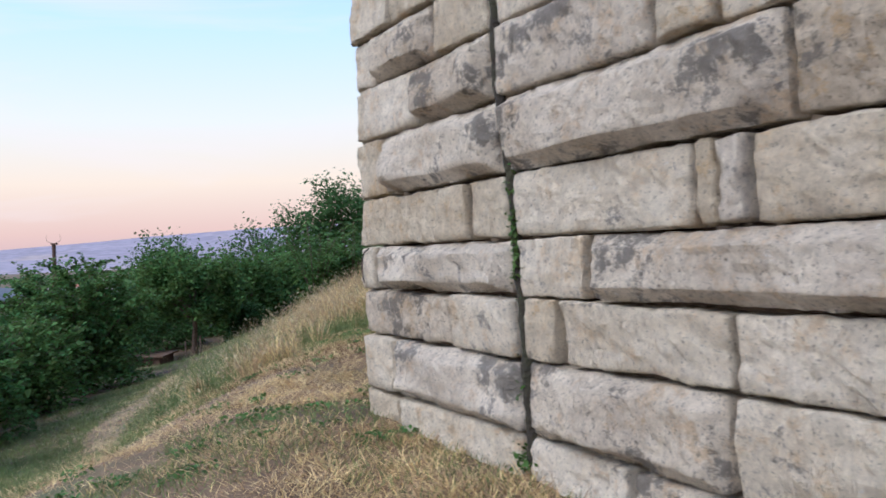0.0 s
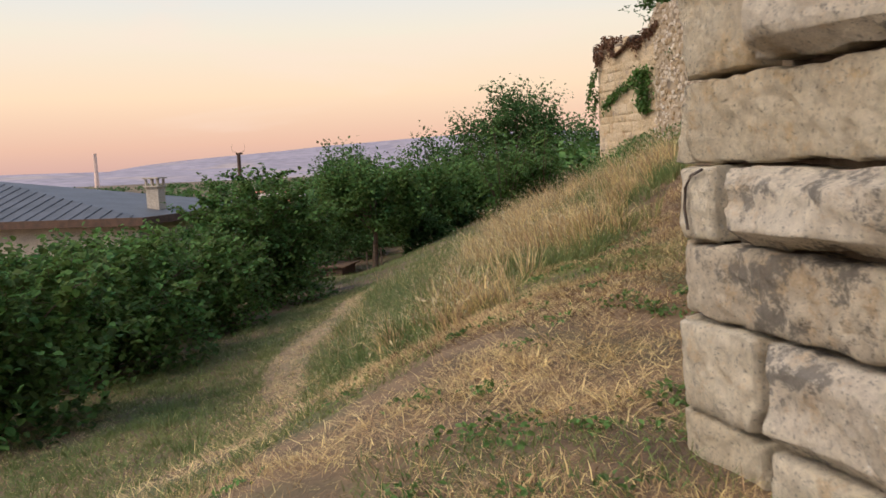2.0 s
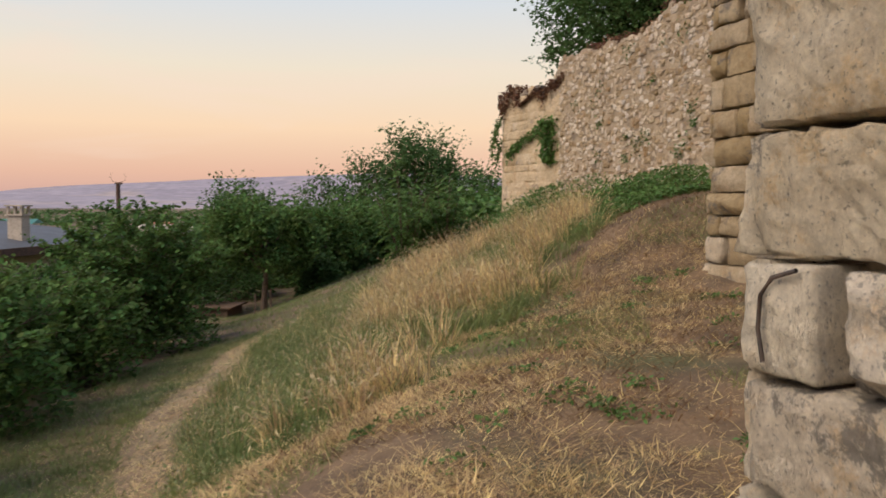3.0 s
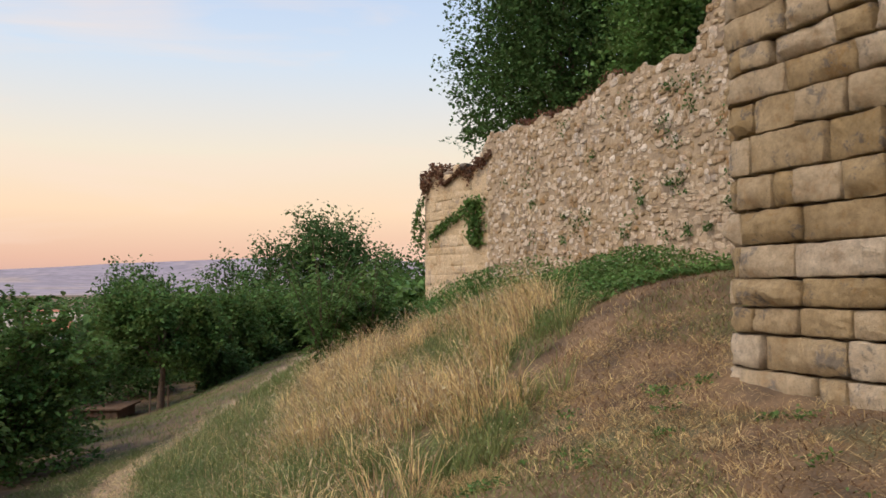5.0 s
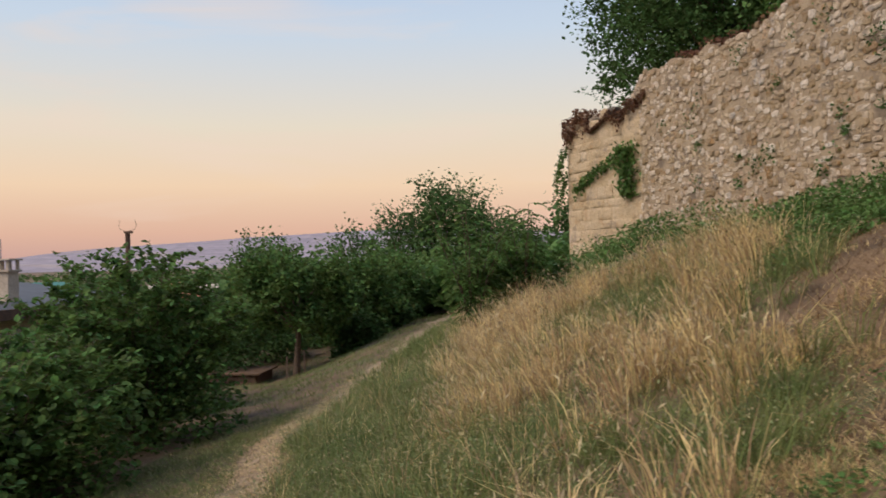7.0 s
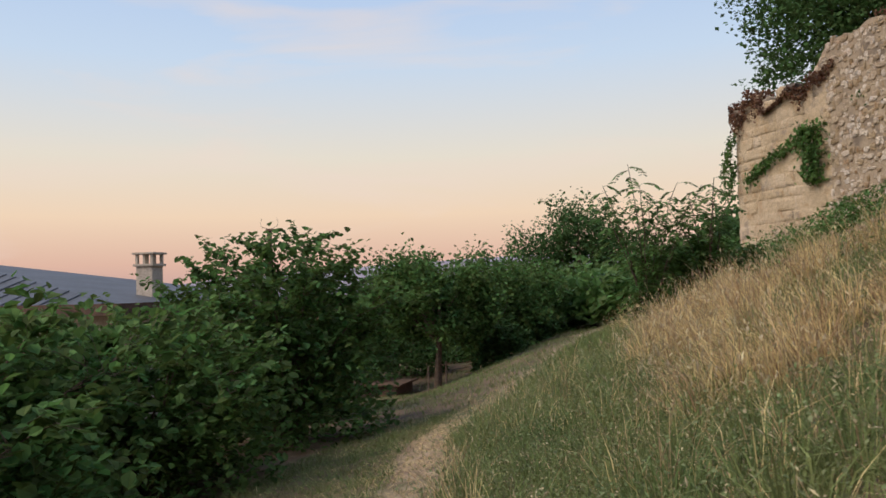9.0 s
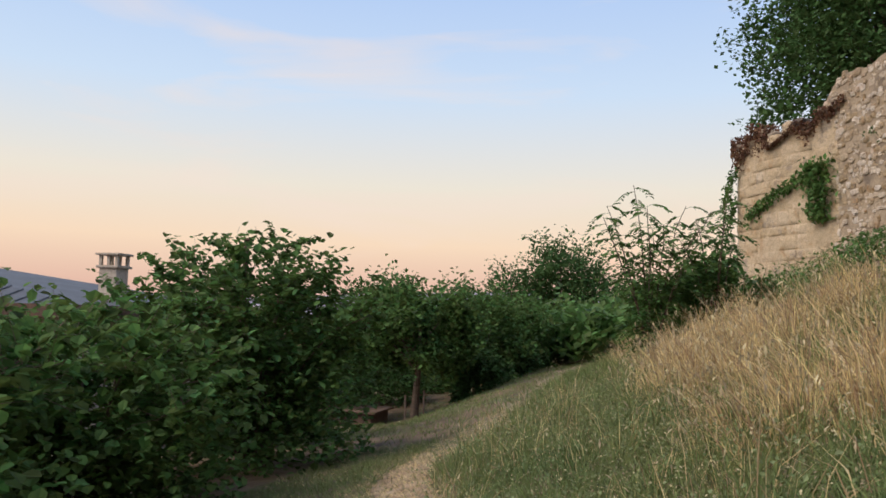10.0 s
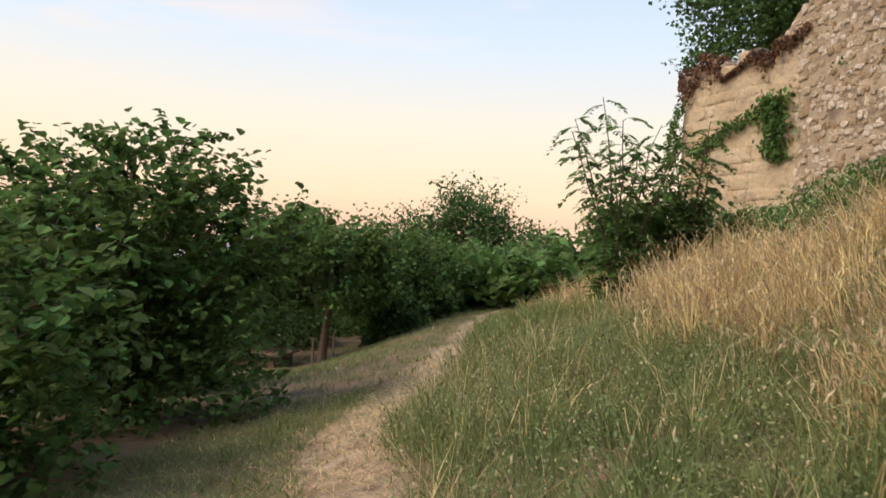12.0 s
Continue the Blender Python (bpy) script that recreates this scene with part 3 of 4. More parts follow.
def rubble_top(s):
    y = 16.45 + s / LEN_R * 20.95
    t = np.interp(y, [16, 23.4, 24.6, 25.2, 26.6, 28.7, 30.8, 33, 36.2, 37.4], [9.8, 9.2, 8.3, 7.45, 7.4, 7.5, 7.1, 7.2, 7.5, 6.9])
    return t + 0.12 * waves(s, 0 * s, 5, 8)


wall_curtain = core("wall_curtain", LINE_R, 0.0, LEN_R - 0.1, 0.5, 7.5, 1.4, M_MORTAR_PALE, "rough rubble stone curtain wall with ragged top", 0.0, 0.2, rubble_top)


def rubble_field(line, s0, s1, zlow, ztop, mean, keep, parent, material):
    """Irregular stones over a wall; the ones kept apart are pieces, the rest one joined mesh."""
    apart, rest = [], []
    z = zlow
    r = np.random.default_rng(21)
    k = 0
    while z < 10:
        h = mean * r.uniform(0.7, 1.25)
        s = s0 + r.uniform(0, 0.3)
        while s < s1:
            w = mean * (r.uniform(0.6, 1.8) + (r.random() < 0.08) * 1.2)
            zc = z + r.uniform(-0.09, 0.09)
            if zc + h < ztop(np.array([s + w / 2]))[0] + 0.1 and r.random() < 0.97:
                hh = h * r.uniform(0.75, 1.25)
                ang = np.linspace(0, 2 * math.pi, 8, endpoint=False) + r.uniform(0, 0.7)
                sup = np.abs(np.cos(ang)) ** 5 + np.abs(np.sin(ang)) ** 5
                rad = sup ** -0.2 * r.uniform(0.82, 1.16, 8)
                ou = s + w / 2 + rad * np.cos(ang) * w * 0.5
                oz = zc + hh / 2 + rad * np.sin(ang) * hh * 0.5
                push = 0.06 * r.random() ** 1.6
                tilt = r.normal(0, 0.05)
                rings = []
                for sc, o in ((1.0, -0.06), (0.95, push * 0.6), (0.6, push)):
                    uu, vv = s + w / 2 + (ou - s - w / 2) * sc, zc + hh / 2 + (oz - zc - hh / 2) * sc
                    x, y = on_path(line, uu, o + tilt * (vv - zc) + r.normal(0, 0.008, 8))
                    rings.append(np.stack([x, y, vv], 1))
                x, y = on_path(line, np.array([s + w / 2]), push + r.normal(0, 0.01))
                v = np.concatenate(rings + [np.array([[x[0], y[0], zc + hh / 2]])])
                q = []
                for a in (0, 1):
                    for i in range(8):
                        q.append((a * 8 + i, a * 8 + (i + 1) % 8, a * 8 + 8 + (i + 1) % 8, a * 8 + 8 + i))
                for i in range(0, 8, 2):
                    q.append((16 + i, 16 + i + 1, 16 + (i + 2) % 8, 24))
                (apart if keep(s, zc) and len(apart) < 300 else rest).append((v, np.array(q)))
            s += w + 0.015
        z += h + 0.01
    for v, f in apart:
        c = v.mean(0)
        child("stone", raw_mesh("stone", v - c, f, material), parent, at=c)
    v, f = joined(rest)
    tagged(child("stones", raw_mesh("stones", v, f, material), parent), kind="stuff")


rubble_field(LINE_R, 0.0, LEN_R - 0.2, 1.2, rubble_top, 0.17, lambda s, z: 6.5 < s < 10.5, wall_curtain, M_RUBBLE)

LINE_C = path_line([(1.0, 36.3), (-0.8, 38.55), (-1.8, 40.6), (0.8, 44.4)], 0.5)


def tower_top(s):
    return np.interp(s, [0, 0.9, 1.6, 2.3, 3.1, 3.9, 4.6, 5.2, 6.5, 9.5], [6.7, 6.45, 6.05, 6.2, 5.9, 6.3, 5.75, 5.9, 6.2, 6.0]) + 0.10 * waves(s, 0 * s, 6, 18)


tower = core("wall_tower", LINE_C, 0.0, 9.5, -0.8, 6.3, 0.9, M_TOWER, "pale limestone tower stub with a broken weedy top", 0.004, 0.1, tower_top)
z, n = -0.3, 0
while z < 6.5:
    h = random.uniform(0.28, 0.50)
    s = random.uniform(-0.5, 0)
    while s < 9.2:
        w = random.uniform(0.35, 1.35)
        if s > 0.1 and z + h < tower_top(np.array([s + w / 2]))[0] + 0.15:
            seed += 1
            block(LINE_C, s, s + w, z, z + h, M_TOWER, tower, seed, random.choice((0.0, 0.008, 0.018)), 0.010, 0.12, gap=0.001, gapz=0.001, worn=0.003, skew=random.uniform(-0.01, 0.01), wob=random.choice((0.003, 0.006, 0.016)), soft=0.014, inset=0.009)
        s += w
    z += h


# ---- trees and bushes ----
def on_shell(r, count, cents):
    wts = cents[:, 3] ** 2
    pick = r.choice(len(cents), count, p=wts / wts.sum())
    d = r.normal(0, 1, (count, 3))
    d /= np.linalg.norm(d, axis=1)[:, None]
    return pick, d


def tree(name, x, y, top, radius, label, category, leaf, size, count, trunk=1.0, group="", lumps=9, seed=1, hollow=0.5, base=None, squash=0.9, ragged=0.22):
    """A trunk and limbs that bear lumps of leaf sprays; thick at the lumps' skins and open between."""
    r = np.random.default_rng(seed)
    z0 = float(height(x, y)) if base is None else base
    H = top - z0
    root = tagged(new(name), label, category, group)
    root.location = (x, y, z0)
    cz, rz = trunk + (H - trunk) / 2, (H - trunk) / 2
    cents = []
    for i in range(lumps):
        a = 2.4 * i + r.uniform(-0.5, 0.5)
        f = (i + 0.5) / lumps
        zz = cz + rz * (1.55 * f - 0.8)
        rr = radius * 0.66 * math.sqrt(max(0.05, 1 - ((zz - cz) / rz) ** 2)) * r.uniform(0.7, 1.1)
        cents.append((rr * math.cos(a), rr * math.sin(a), zz, min(radius, rz) * r.uniform(0.42, 0.60)))
    lr = min(radius, rz) * 0.36
    cents.append((r.uniform(-0.2, 0.2) * radius, r.uniform(-0.2, 0.2) * radius, H - lr, lr))
    lean = r.normal(0, 0.03, 2) * H
    p = [(0, 0, -0.2), (lean[0] * 0.3, lean[1] * 0.3, trunk * 0.5), (lean[0] * 0.7, lean[1] * 0.7, trunk), (lean[0], lean[1], trunk + H * 0.3)]
    v, f = tube(p, [H * 0.036, H * 0.026, H * 0.022, H * 0.012], 9)
    child("trunk", raw_mesh("trunk", v, f, M_BARK, True), root)
    for cx, cy, zz, lr in cents:
        z1 = min(trunk * (0.9 + 0.3 * r.random()), zz - 0.1)
        v, f = tube([(lean[0] * 0.6, lean[1] * 0.6, z1), (cx * 0.4, cy * 0.4, (z1 + zz) / 2), (cx, cy, zz)], [H * 0.011, H * 0.008, H * 0.003], 5)
        child("limb", raw_mesh("limb", v, f, M_BARK, True), root)
    cents = np.array(cents)
    sprays = count // 14
    pick, d = on_shell(r, sprays, cents)
    rad = cents[pick, 3] * (1 - hollow * r.random(sprays) ** 1.6) * (1 + ragged * waves(d[:, 0] * 3 + pick, d[:, 1] * 3 + d[:, 2] * 2, 2.5, seed))
    mid = cents[pick, :3] + d * rad[:, None] * [1, 1, squash]
    out = d * 0.8 + r.normal(0, 0.35, d.shape) + [0, 0, 0.25]
    along = np.tile(np.linspace(-3.2, 2.6, 14), sprays)[:, None] * size
    pts = np.repeat(mid, 14, axis=0) + np.repeat(out, 14, axis=0) * along + r.normal(0, 1, (sprays * 14, 3)) * size * [0.75, 0.75, 0.5]
    pts = pts[pts[:, 2] > 0.15]
    child("crown", leaf_mesh("crown", pts, size, leaf, 0.35, 0.85, 0.5, True), root)
    return root


def hazel(name, x, y, top, radius, label, group, seed, stems=14, twigs=46, leaves=13, size=0.138, category="bush", leaf=None, low=0.06, spread=1.0, skirt=5.0, narrow=0.95, dome=5, thick=0.032, simple=False):
    """Many stems that arch up and out from one stool, with leafy twigs along them and upright shoots at the top."""
    r = np.random.default_rng(seed)
    z0 = float(height(x, y))
    H = top - z0
    root = tagged(new(name), label, category, group)
    root.location = (x, y, z0)
    pts, tw = [], []
    for k in range(stems):
        a = 2.4 * k + r.uniform(-0.3, 0.3)
        f = math.sqrt((k + 0.5) / stems)
        rr = radius * f * r.uniform(0.82, 1.0) * spread
        hh = H * (1.0 - 0.34 * f ** 2.2) * r.uniform(0.88, 1.0)
        t = np.linspace(0, 1, 7)
        bend = t ** 1.7
        sx = 0.18 * math.cos(a) + rr * bend * math.cos(a) + r.normal(0, 0.03, 7) * t
        sy = 0.18 * math.sin(a) + rr * bend * math.sin(a) + r.normal(0, 0.03, 7) * t
        sz = -0.15 + (hh + 0.15) * (1.25 * t - 0.25 * t ** 2)
        stem = np.stack([sx, sy, sz], 1)
        v, fc = tube(stem, np.linspace(thick, 0.006, 7), 6)
        child("stem", raw_mesh("stem", v, fc, M_BARK, True), root)
        for q in range(3):
            b, up = r.uniform(0, 6.28), r.uniform(0.25, 0.6)
            w = np.linspace(0, 1, 9)[:, None]
            shoot = stem[-1] + [0.15 * math.cos(b), 0.15 * math.sin(b), -0.12] + w * [0.22 * math.cos(b), 0.22 * math.sin(b), up]
            pts.append(shoot + r.normal(0, size * 0.35, shoot.shape))
            tw.append(tube([stem[-2], shoot[0], shoot[-1]], [0.006, 0.005, 0.002], 3))
        for q in range(twigs):
            u = low + (1 - low) * r.random() ** 0.65
            at = np.array([np.interp(u, t, stem[:, c]) for c in range(3)])
            b = a + r.normal(0, 1.2)
            ln = radius * r.uniform(0.26, 0.52) * (1.1 - 0.45 * u)
            rise = r.uniform(-0.15, 0.55) + 0.5 * (u > 0.9)
            dr = np.array([math.cos(b), math.sin(b), rise])
            w = np.linspace(0.12, 1.0, leaves)
            line = at + dr * ln * w[:, None] - np.array([0, 0, 0.25]) * ln * (w ** 2)[:, None]
            pts.append(line + r.normal(0, size * 0.30, line.shape))
            if q % 3 == 0:
                tw.append(tube([at, at + dr * ln * 0.5, line[-1]], [0.006, 0.004, 0.002], 3))
    m = int(skirt * stems * 22)
    ang, q = r.uniform(0, 2 * math.pi, m), radius * np.sqrt(r.uniform(0.2, 0.9, m))
    px, py = q * np.cos(ang), q * np.sin(ang)
    pts.append(np.stack([px, py, height(x + px, y + py) - z0 + 0.05 + 0.45 * H * r.random(m) ** 1.3], 1))
    m = stems * dome
    d = r.normal(0, 1, (m, 3))
    d[:, 2] = np.abs(d[:, 2]) * 1.3
    d /= np.linalg.norm(d, axis=1)[:, None]
    mid = d * [radius * 0.93, radius * 0.93, H * 0.55] * (0.97 + 0.26 * waves(d[:, 0] * 4, d[:, 1] * 4 + d[:, 2] * 3, 2.0, seed))[:, None] + [0, 0, H * 0.40]
    out = d * [0.6, 0.6, 0.4] + [0, 0, 0.35]
    w = np.tile(np.linspace(-0.5, 0.6, 11), m)[:, None] * radius * 0.16
    pts.append(np.repeat(mid, 11, axis=0) + np.repeat(out, 11, axis=0) * w + r.normal(0, size * 0.55, (m * 11, 3)))
    pts = np.concatenate(pts)
    child("crown", leaf_mesh("crown", pts, size, leaf or M_LEAF, 0.38, narrow, 0.32, simple), root)
    v, fc = joined(tw)
    tagged(child("twig_mass", raw_mesh("twig_mass", v, fc, M_BARK), root), kind="stuff")
    return root


HEDGE = "hazels along the trail"
hazel("hazel_bush", -9.4, 11.6, 0.8, 1.9, "dense green hazel bush at the foot of the slope", HEDGE, 11, 13, 42)
hazel("hazel_bush", -10.7, 16.3, 0.40, 2.3, "dense green hazel bush with broad leaves beside the trail", HEDGE, 12, 15, 48)
hazel("hazel_bush", -11.4, 20.7, 0.15, 2.2, "low green hazel bush beside the trail", HEDGE, 13, 15, 46)
hazel("hazel_bush", -11.4, 25.2, 1.58, 2.3, "tall green hazel bush with upright shoots beside the trail", HEDGE, 14, 18, 54)
hazel("hazel_bush", -13.4, 30.0, 0.2, 2.2, "shaded green hazel bush behind the trail", HEDGE, 15, 12, 36)
hazel("hazel_bush", -13.9, 21.0, 0.1, 2.2, "green hazel bush in front of the house", HEDGE, 17, 12, 36)
hazel("hazel_bush", -13.4, 15.5, 0.3, 2.2, "green hazel bush in front of the house", HEDGE, 18, 12, 36)
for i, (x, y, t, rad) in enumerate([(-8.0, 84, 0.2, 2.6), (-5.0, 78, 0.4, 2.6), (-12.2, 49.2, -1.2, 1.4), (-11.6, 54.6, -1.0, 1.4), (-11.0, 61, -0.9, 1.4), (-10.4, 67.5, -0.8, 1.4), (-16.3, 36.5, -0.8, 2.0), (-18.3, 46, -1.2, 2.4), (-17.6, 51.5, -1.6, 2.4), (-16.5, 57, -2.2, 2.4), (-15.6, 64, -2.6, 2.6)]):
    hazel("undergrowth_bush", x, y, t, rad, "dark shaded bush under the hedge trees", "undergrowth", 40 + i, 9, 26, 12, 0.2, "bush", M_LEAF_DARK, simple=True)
tree("hedge_tree", -14.3, 46.0, 1.75, 3.4, "broad dark green tree with a bare brown trunk", "tree", M_LEAF, 0.23, 17000, 2.1, HEDGE, 16, 16)
for i, (x, y, t, rad) in enumerate([(-12.9, 52.5, 1.6, 2.7), (-12.0, 58, 1.35, 2.5), (-11.3, 64, 1.1, 2.5), (-10.7, 71, 0.85, 2.5), (-10.0, 79, 0.7, 2.5)]):
    tree("hedge_tree", x, y, t, rad, "dark green hedge tree beside the trail", "tree", M_LEAF, 0.27, 7000, 0.1, HEDGE, 14, 20 + i)


def feathery_tree(name, x, y, top, reach, label, seed, stems=7, fronds=15, leaflet=0.15):
    """A young tree of thin forking stems that bear long drooping compound leaves, each a rib with paired leaflets."""
    r = np.random.default_rng(seed)
    z0 = float(height(x, y))
    H = top - z0
    root = tagged(new(name), label, "tree")
    root.location = (x, y, z0)
    pts, yaws, pits, ribs = [], [], [], []
    for k in range(stems):
        a = 2.4 * k + r.uniform(-0.4, 0.4)
        rr, hh = reach * math.sqrt((k + 0.4) / stems), H * r.uniform(0.72, 0.98) * (1 - 0.12 * k / stems)
        t = np.linspace(0, 1, 8)
        stem = np.stack([rr * t ** 1.4 * math.cos(a) + r.normal(0, 0.03, 8) * t, rr * t ** 1.4 * math.sin(a) + r.normal(0, 0.03, 8) * t, -0.15 + (hh + 0.15) * t], 1)
        v, f = tube(stem, np.linspace(0.028, 0.007, 8), 6)
        child("stem", raw_mesh("stem", v, f, M_BARK, True), root)
        for q in range(fronds):
            u = 0.16 + 0.84 * (q + r.random()) / fronds
            at = np.array([np.interp(u, t, stem[:, c]) for c in range(3)])
            b = 2.4 * q + r.uniform(-0.5, 0.5)
            ln = r.uniform(0.32, 0.58) * (1.1 - 0.3 * u)
            w = np.linspace(0.0, 1.0, 8)
            rise = r.uniform(0.1, 0.6)
            rib = at + np.stack([math.cos(b) * w * ln, math.sin(b) * w * ln, ln * (rise * w - 0.75 * w ** 2)], 1)
            ribs.append(tube(rib, np.linspace(0.005, 0.002, 8), 3))
            for c in range(2, 8):
                for side in (-1, 1):
                    way = b + side * r.uniform(0.8, 1.15)
                    pts.append(rib[c] + 0.5 * leaflet * np.array([math.cos(way), math.sin(way), -0.25]))
                    yaws.append(way)
                    pits.append(r.uniform(0.1, 0.6))
    yaw, pit, c, sn = np.array(yaws), np.array(pits), np.cos, np.sin
    prof = np.array([[-0.5, 0, 0], [-0.1, 0.18, 0.03], [0.25, 0.15, 0.02], [0.5, 0, -0.04], [0.25, -0.15, 0.02], [-0.1, -0.18, 0.03]])
    ax = np.stack([c(yaw) * c(pit), sn(yaw) * c(pit), -sn(pit)], -1)
    ay = np.stack([-sn(yaw), c(yaw), r.normal(0, 0.35, len(yaw))], -1)
    az = np.cross(ax, ay)
    sz = leaflet * r.uniform(0.7, 1.25, len(yaw))
    v = np.array(pts)[:, None] + sz[:, None, None] * (prof[None, :, 0:1] * ax[:, None] + prof[None, :, 1:2] * ay[:, None] + prof[None, :, 2:3] * az[:, None])
    f = (np.arange(len(yaw))[:, None, None] * 6 + np.array([[0, 1, 2, 3], [0, 3, 4, 5]])[None]).reshape(-1, 4)
    child("crown", raw_mesh("crown", v.reshape(-1, 3), f, M_LEAF), root)
    v, f = joined(ribs)
    tagged(child("leaf_ribs", raw_mesh("leaf_ribs", v, f, M_LEAF_BRIGHT), root), kind="stuff")
    return root


feathery_tree("young_walnut", -4.55, 28.7, 3.25, 1.35, "young tree with sparse feathery leaves on the bank", 31, 9, 27, 0.145)
feathery_tree("walnut_sapling", -3.3, 29.2, 2.9, 0.8, "slender sapling with feathery leaves beside the tower", 36, 5, 22, 0.14)
hazel("bank_bush", -3.4, 30.5, 1.35, 1.5, "green bush at the foot of the tower bank", "", 32, 12, 34, 13, 0.13, "bush", M_LEAF_BRIGHT)
tree("big_tree", -20.2, 169, 16.5, 9, "tall feathery tree on the far slope", "tree", M_LEAF_DARK, 0.66, 16000, 4, "", 18, 33, 0.7, None, 1.1, 0.35)
tree("wall_tree", 8.0, 55, 24, 8.4, "large dark green tree behind the curtain wall", "tree", M_LEAF_DARK, 0.27, 84000, 3, "trees behind the wall", 34, 34, 0.7, 5.5, 0.9, 0.12)
tree("wall_tree", 11.0, 44, 17, 5.2, "large fresh green tree behind the curtain wall", "tree", M_LEAF_BRIGHT, 0.30, 26000, 2.5, "trees behind the wall", 18, 35, 0.85, 5.5, 0.9, 0.15)
WOODS = "trees on the far slope"
for i, (x, y, t, rad, lf) in enumerate([(-38, 175, 8, 8, 0), (-29, 168, 12, 8, 0), (-12, 165, 11, 8, 0), (-5, 160, 8, 7, 0), (-50, 155, 5, 8, 2), (-58, 170, 4, 8, 2), (-20, 112, 1.5, 6, 0), (-12, 100, 1.6, 6, 1),
                                        (-5, 88, 1.2, 5.5, 1), (-30, 125, 1, 7, 0), (-2.5, 68, 0.2, 4, 1), (-42, 135, 0, 7, 0), (3, 90, 6.5, 5, 0), (-7, 60, -1.2, 3, 1), (-22, 62, -1.5, 4, 0), (-27, 80, -2, 5, 0)]):
    tree("slope_tree", x, y, t, rad, ("dark green", "fresh green", "brownish green")[lf] + " deciduous tree on the far slope", "tree", M_LEAF_BRIGHT if lf == 1 else M_LEAF_DARK, 0.68, 5200, 1.2, WOODS, 13, 50 + i)

# ---- grass, straw and weeds ----
def tall_right(y):
    return np.interp(y, [9.4, 10.5, 12.3, 14, 17, 20, 22, 23, 24.2, 26, 30, 40], [-3.0, -2.5, -1.9, -1.6, -0.9, 0.3, 0.6, 0.3, -1.0, -2.4, -3.4, -5.0]) + 0.4 * waves(y, 0 * y, 1.9, 81)


def tall_left(y):
    return np.interp(y, [9, 12, 15, 18, 24, 34, 46], [-3.0, -3.2, -3.5, -4.1, -4.7, -5.2, -6.2]) + 0.35 * waves(y, 0 * y, 2.3, 82)


def clear(x, y):
    """Where no wall stands: 1, else 0."""
    inside = np.zeros(x.shape, bool)
    for line, reach in ((LINE_A, 1.3), (LINE_B, 1.6), (LINE_R, 1.5)):
        L, q, nrm = line
        step = q[::4]
        nn = nrm[::4]
        d2 = (x[:, None] - step[None, :, 0]) ** 2 + (y[:, None] - step[None, :, 1]) ** 2
        j = d2.argmin(1)
        out = (x - step[j, 0]) * nn[j, 0] + (y - step[j, 1]) * nn[j, 1]
        inside |= (out < 0.03) & (d2.min(1) < 9)
    return ~inside


def scatter(n, box4, density, seed):
    r = np.random.default_rng(seed)
    x = r.uniform(box4[0], box4[1], n)
    y = r.uniform(box4[2], box4[3], n)
    keep = r.random(n) < density(x, y)
    x, y = x[keep], y[keep]
    keep = clear(x, y)
    return x[keep], y[keep]


def clumps(n, each, box4, density, seed, reach=0.10):
    """Tussocks: blades that spring from a common root and fan out of it. Returns places, outward ways and a size for each blade."""
    r = np.random.default_rng(seed)
    cx, cy = scatter(n, box4, density, seed)
    m = r.integers(each // 3, each, len(cx))
    k = np.repeat(np.arange(len(cx)), m)
    q = reach * r.random(len(k)) ** 0.6
    a = r.uniform(0, 2 * math.pi, len(k))
    return cx[k] + q * np.cos(a), cy[k] + q * np.sin(a), a, np.repeat(r.uniform(0.55, 1.25, len(cx)), m), np.repeat(r.normal(0, 0.35, len(cx)), m)


def blades(name, x, y, tall, lean, width, material, label, seed, category="grass", curl=0.5, wind=None, ways=None, sizes=1.0, flat=False):
    """Curved tapering blades, two quads each (flat: one, for litter and short turf). Returns the tips."""
    r = np.random.default_rng(seed)
    n = len(x)
    z = height(x, y) - 0.01
    ln = tall * r.uniform(0.5, 1.25, n) * sizes
    th = np.clip(np.abs(r.normal(lean, 0.22, n)), 0.02, 1.5)
    a = r.uniform(0, 2 * math.pi, n) if wind is None else r.normal(wind, 0.9, n)
    if ways is not None:
        a = ways + r.normal(0, 0.5, n)
    th2 = np.clip(th + curl * r.uniform(0.2, 1.3, n), 0, 1.75)
    base = np.stack([x, y, z], 1)
    def way(t):
        return np.stack([np.sin(t) * np.cos(a), np.sin(t) * np.sin(a), np.cos(t)], 1)
    mid = base + way(th) * (ln * 0.55)[:, None]
    tip = mid + way(th2) * (ln * 0.45)[:, None]
    tip[:, 2] = np.maximum(tip[:, 2], height(tip[:, 0], tip[:, 1]) + 0.008)
    mid[:, 2] = np.maximum(mid[:, 2], height(mid[:, 0], mid[:, 1]) + 0.012)
    b = r.uniform(0, math.pi, n)
    side = np.stack([np.cos(b), np.sin(b), 0 * b], 1) * (width * r.uniform(0.6, 1.3, n))[:, None]
    v = np.stack([base - side, base + side, mid - side * 0.8, mid + side * 0.8, tip - side * 0.15, tip + side * 0.15], 1)
    f = (np.arange(n)[:, None, None] * 6 + np.array([[0, 1, 3, 2], [2, 3, 5, 4]])[None]).reshape(-1, 4)
    if flat:
        v = v[:, [0, 1, 5, 4]]
        f = np.arange(4 * n).reshape(-1, 4)
    tagged(new(name, raw_mesh(name, v.reshape(-1, 3), f, material)), label, category, kind="stuff")
    return tip


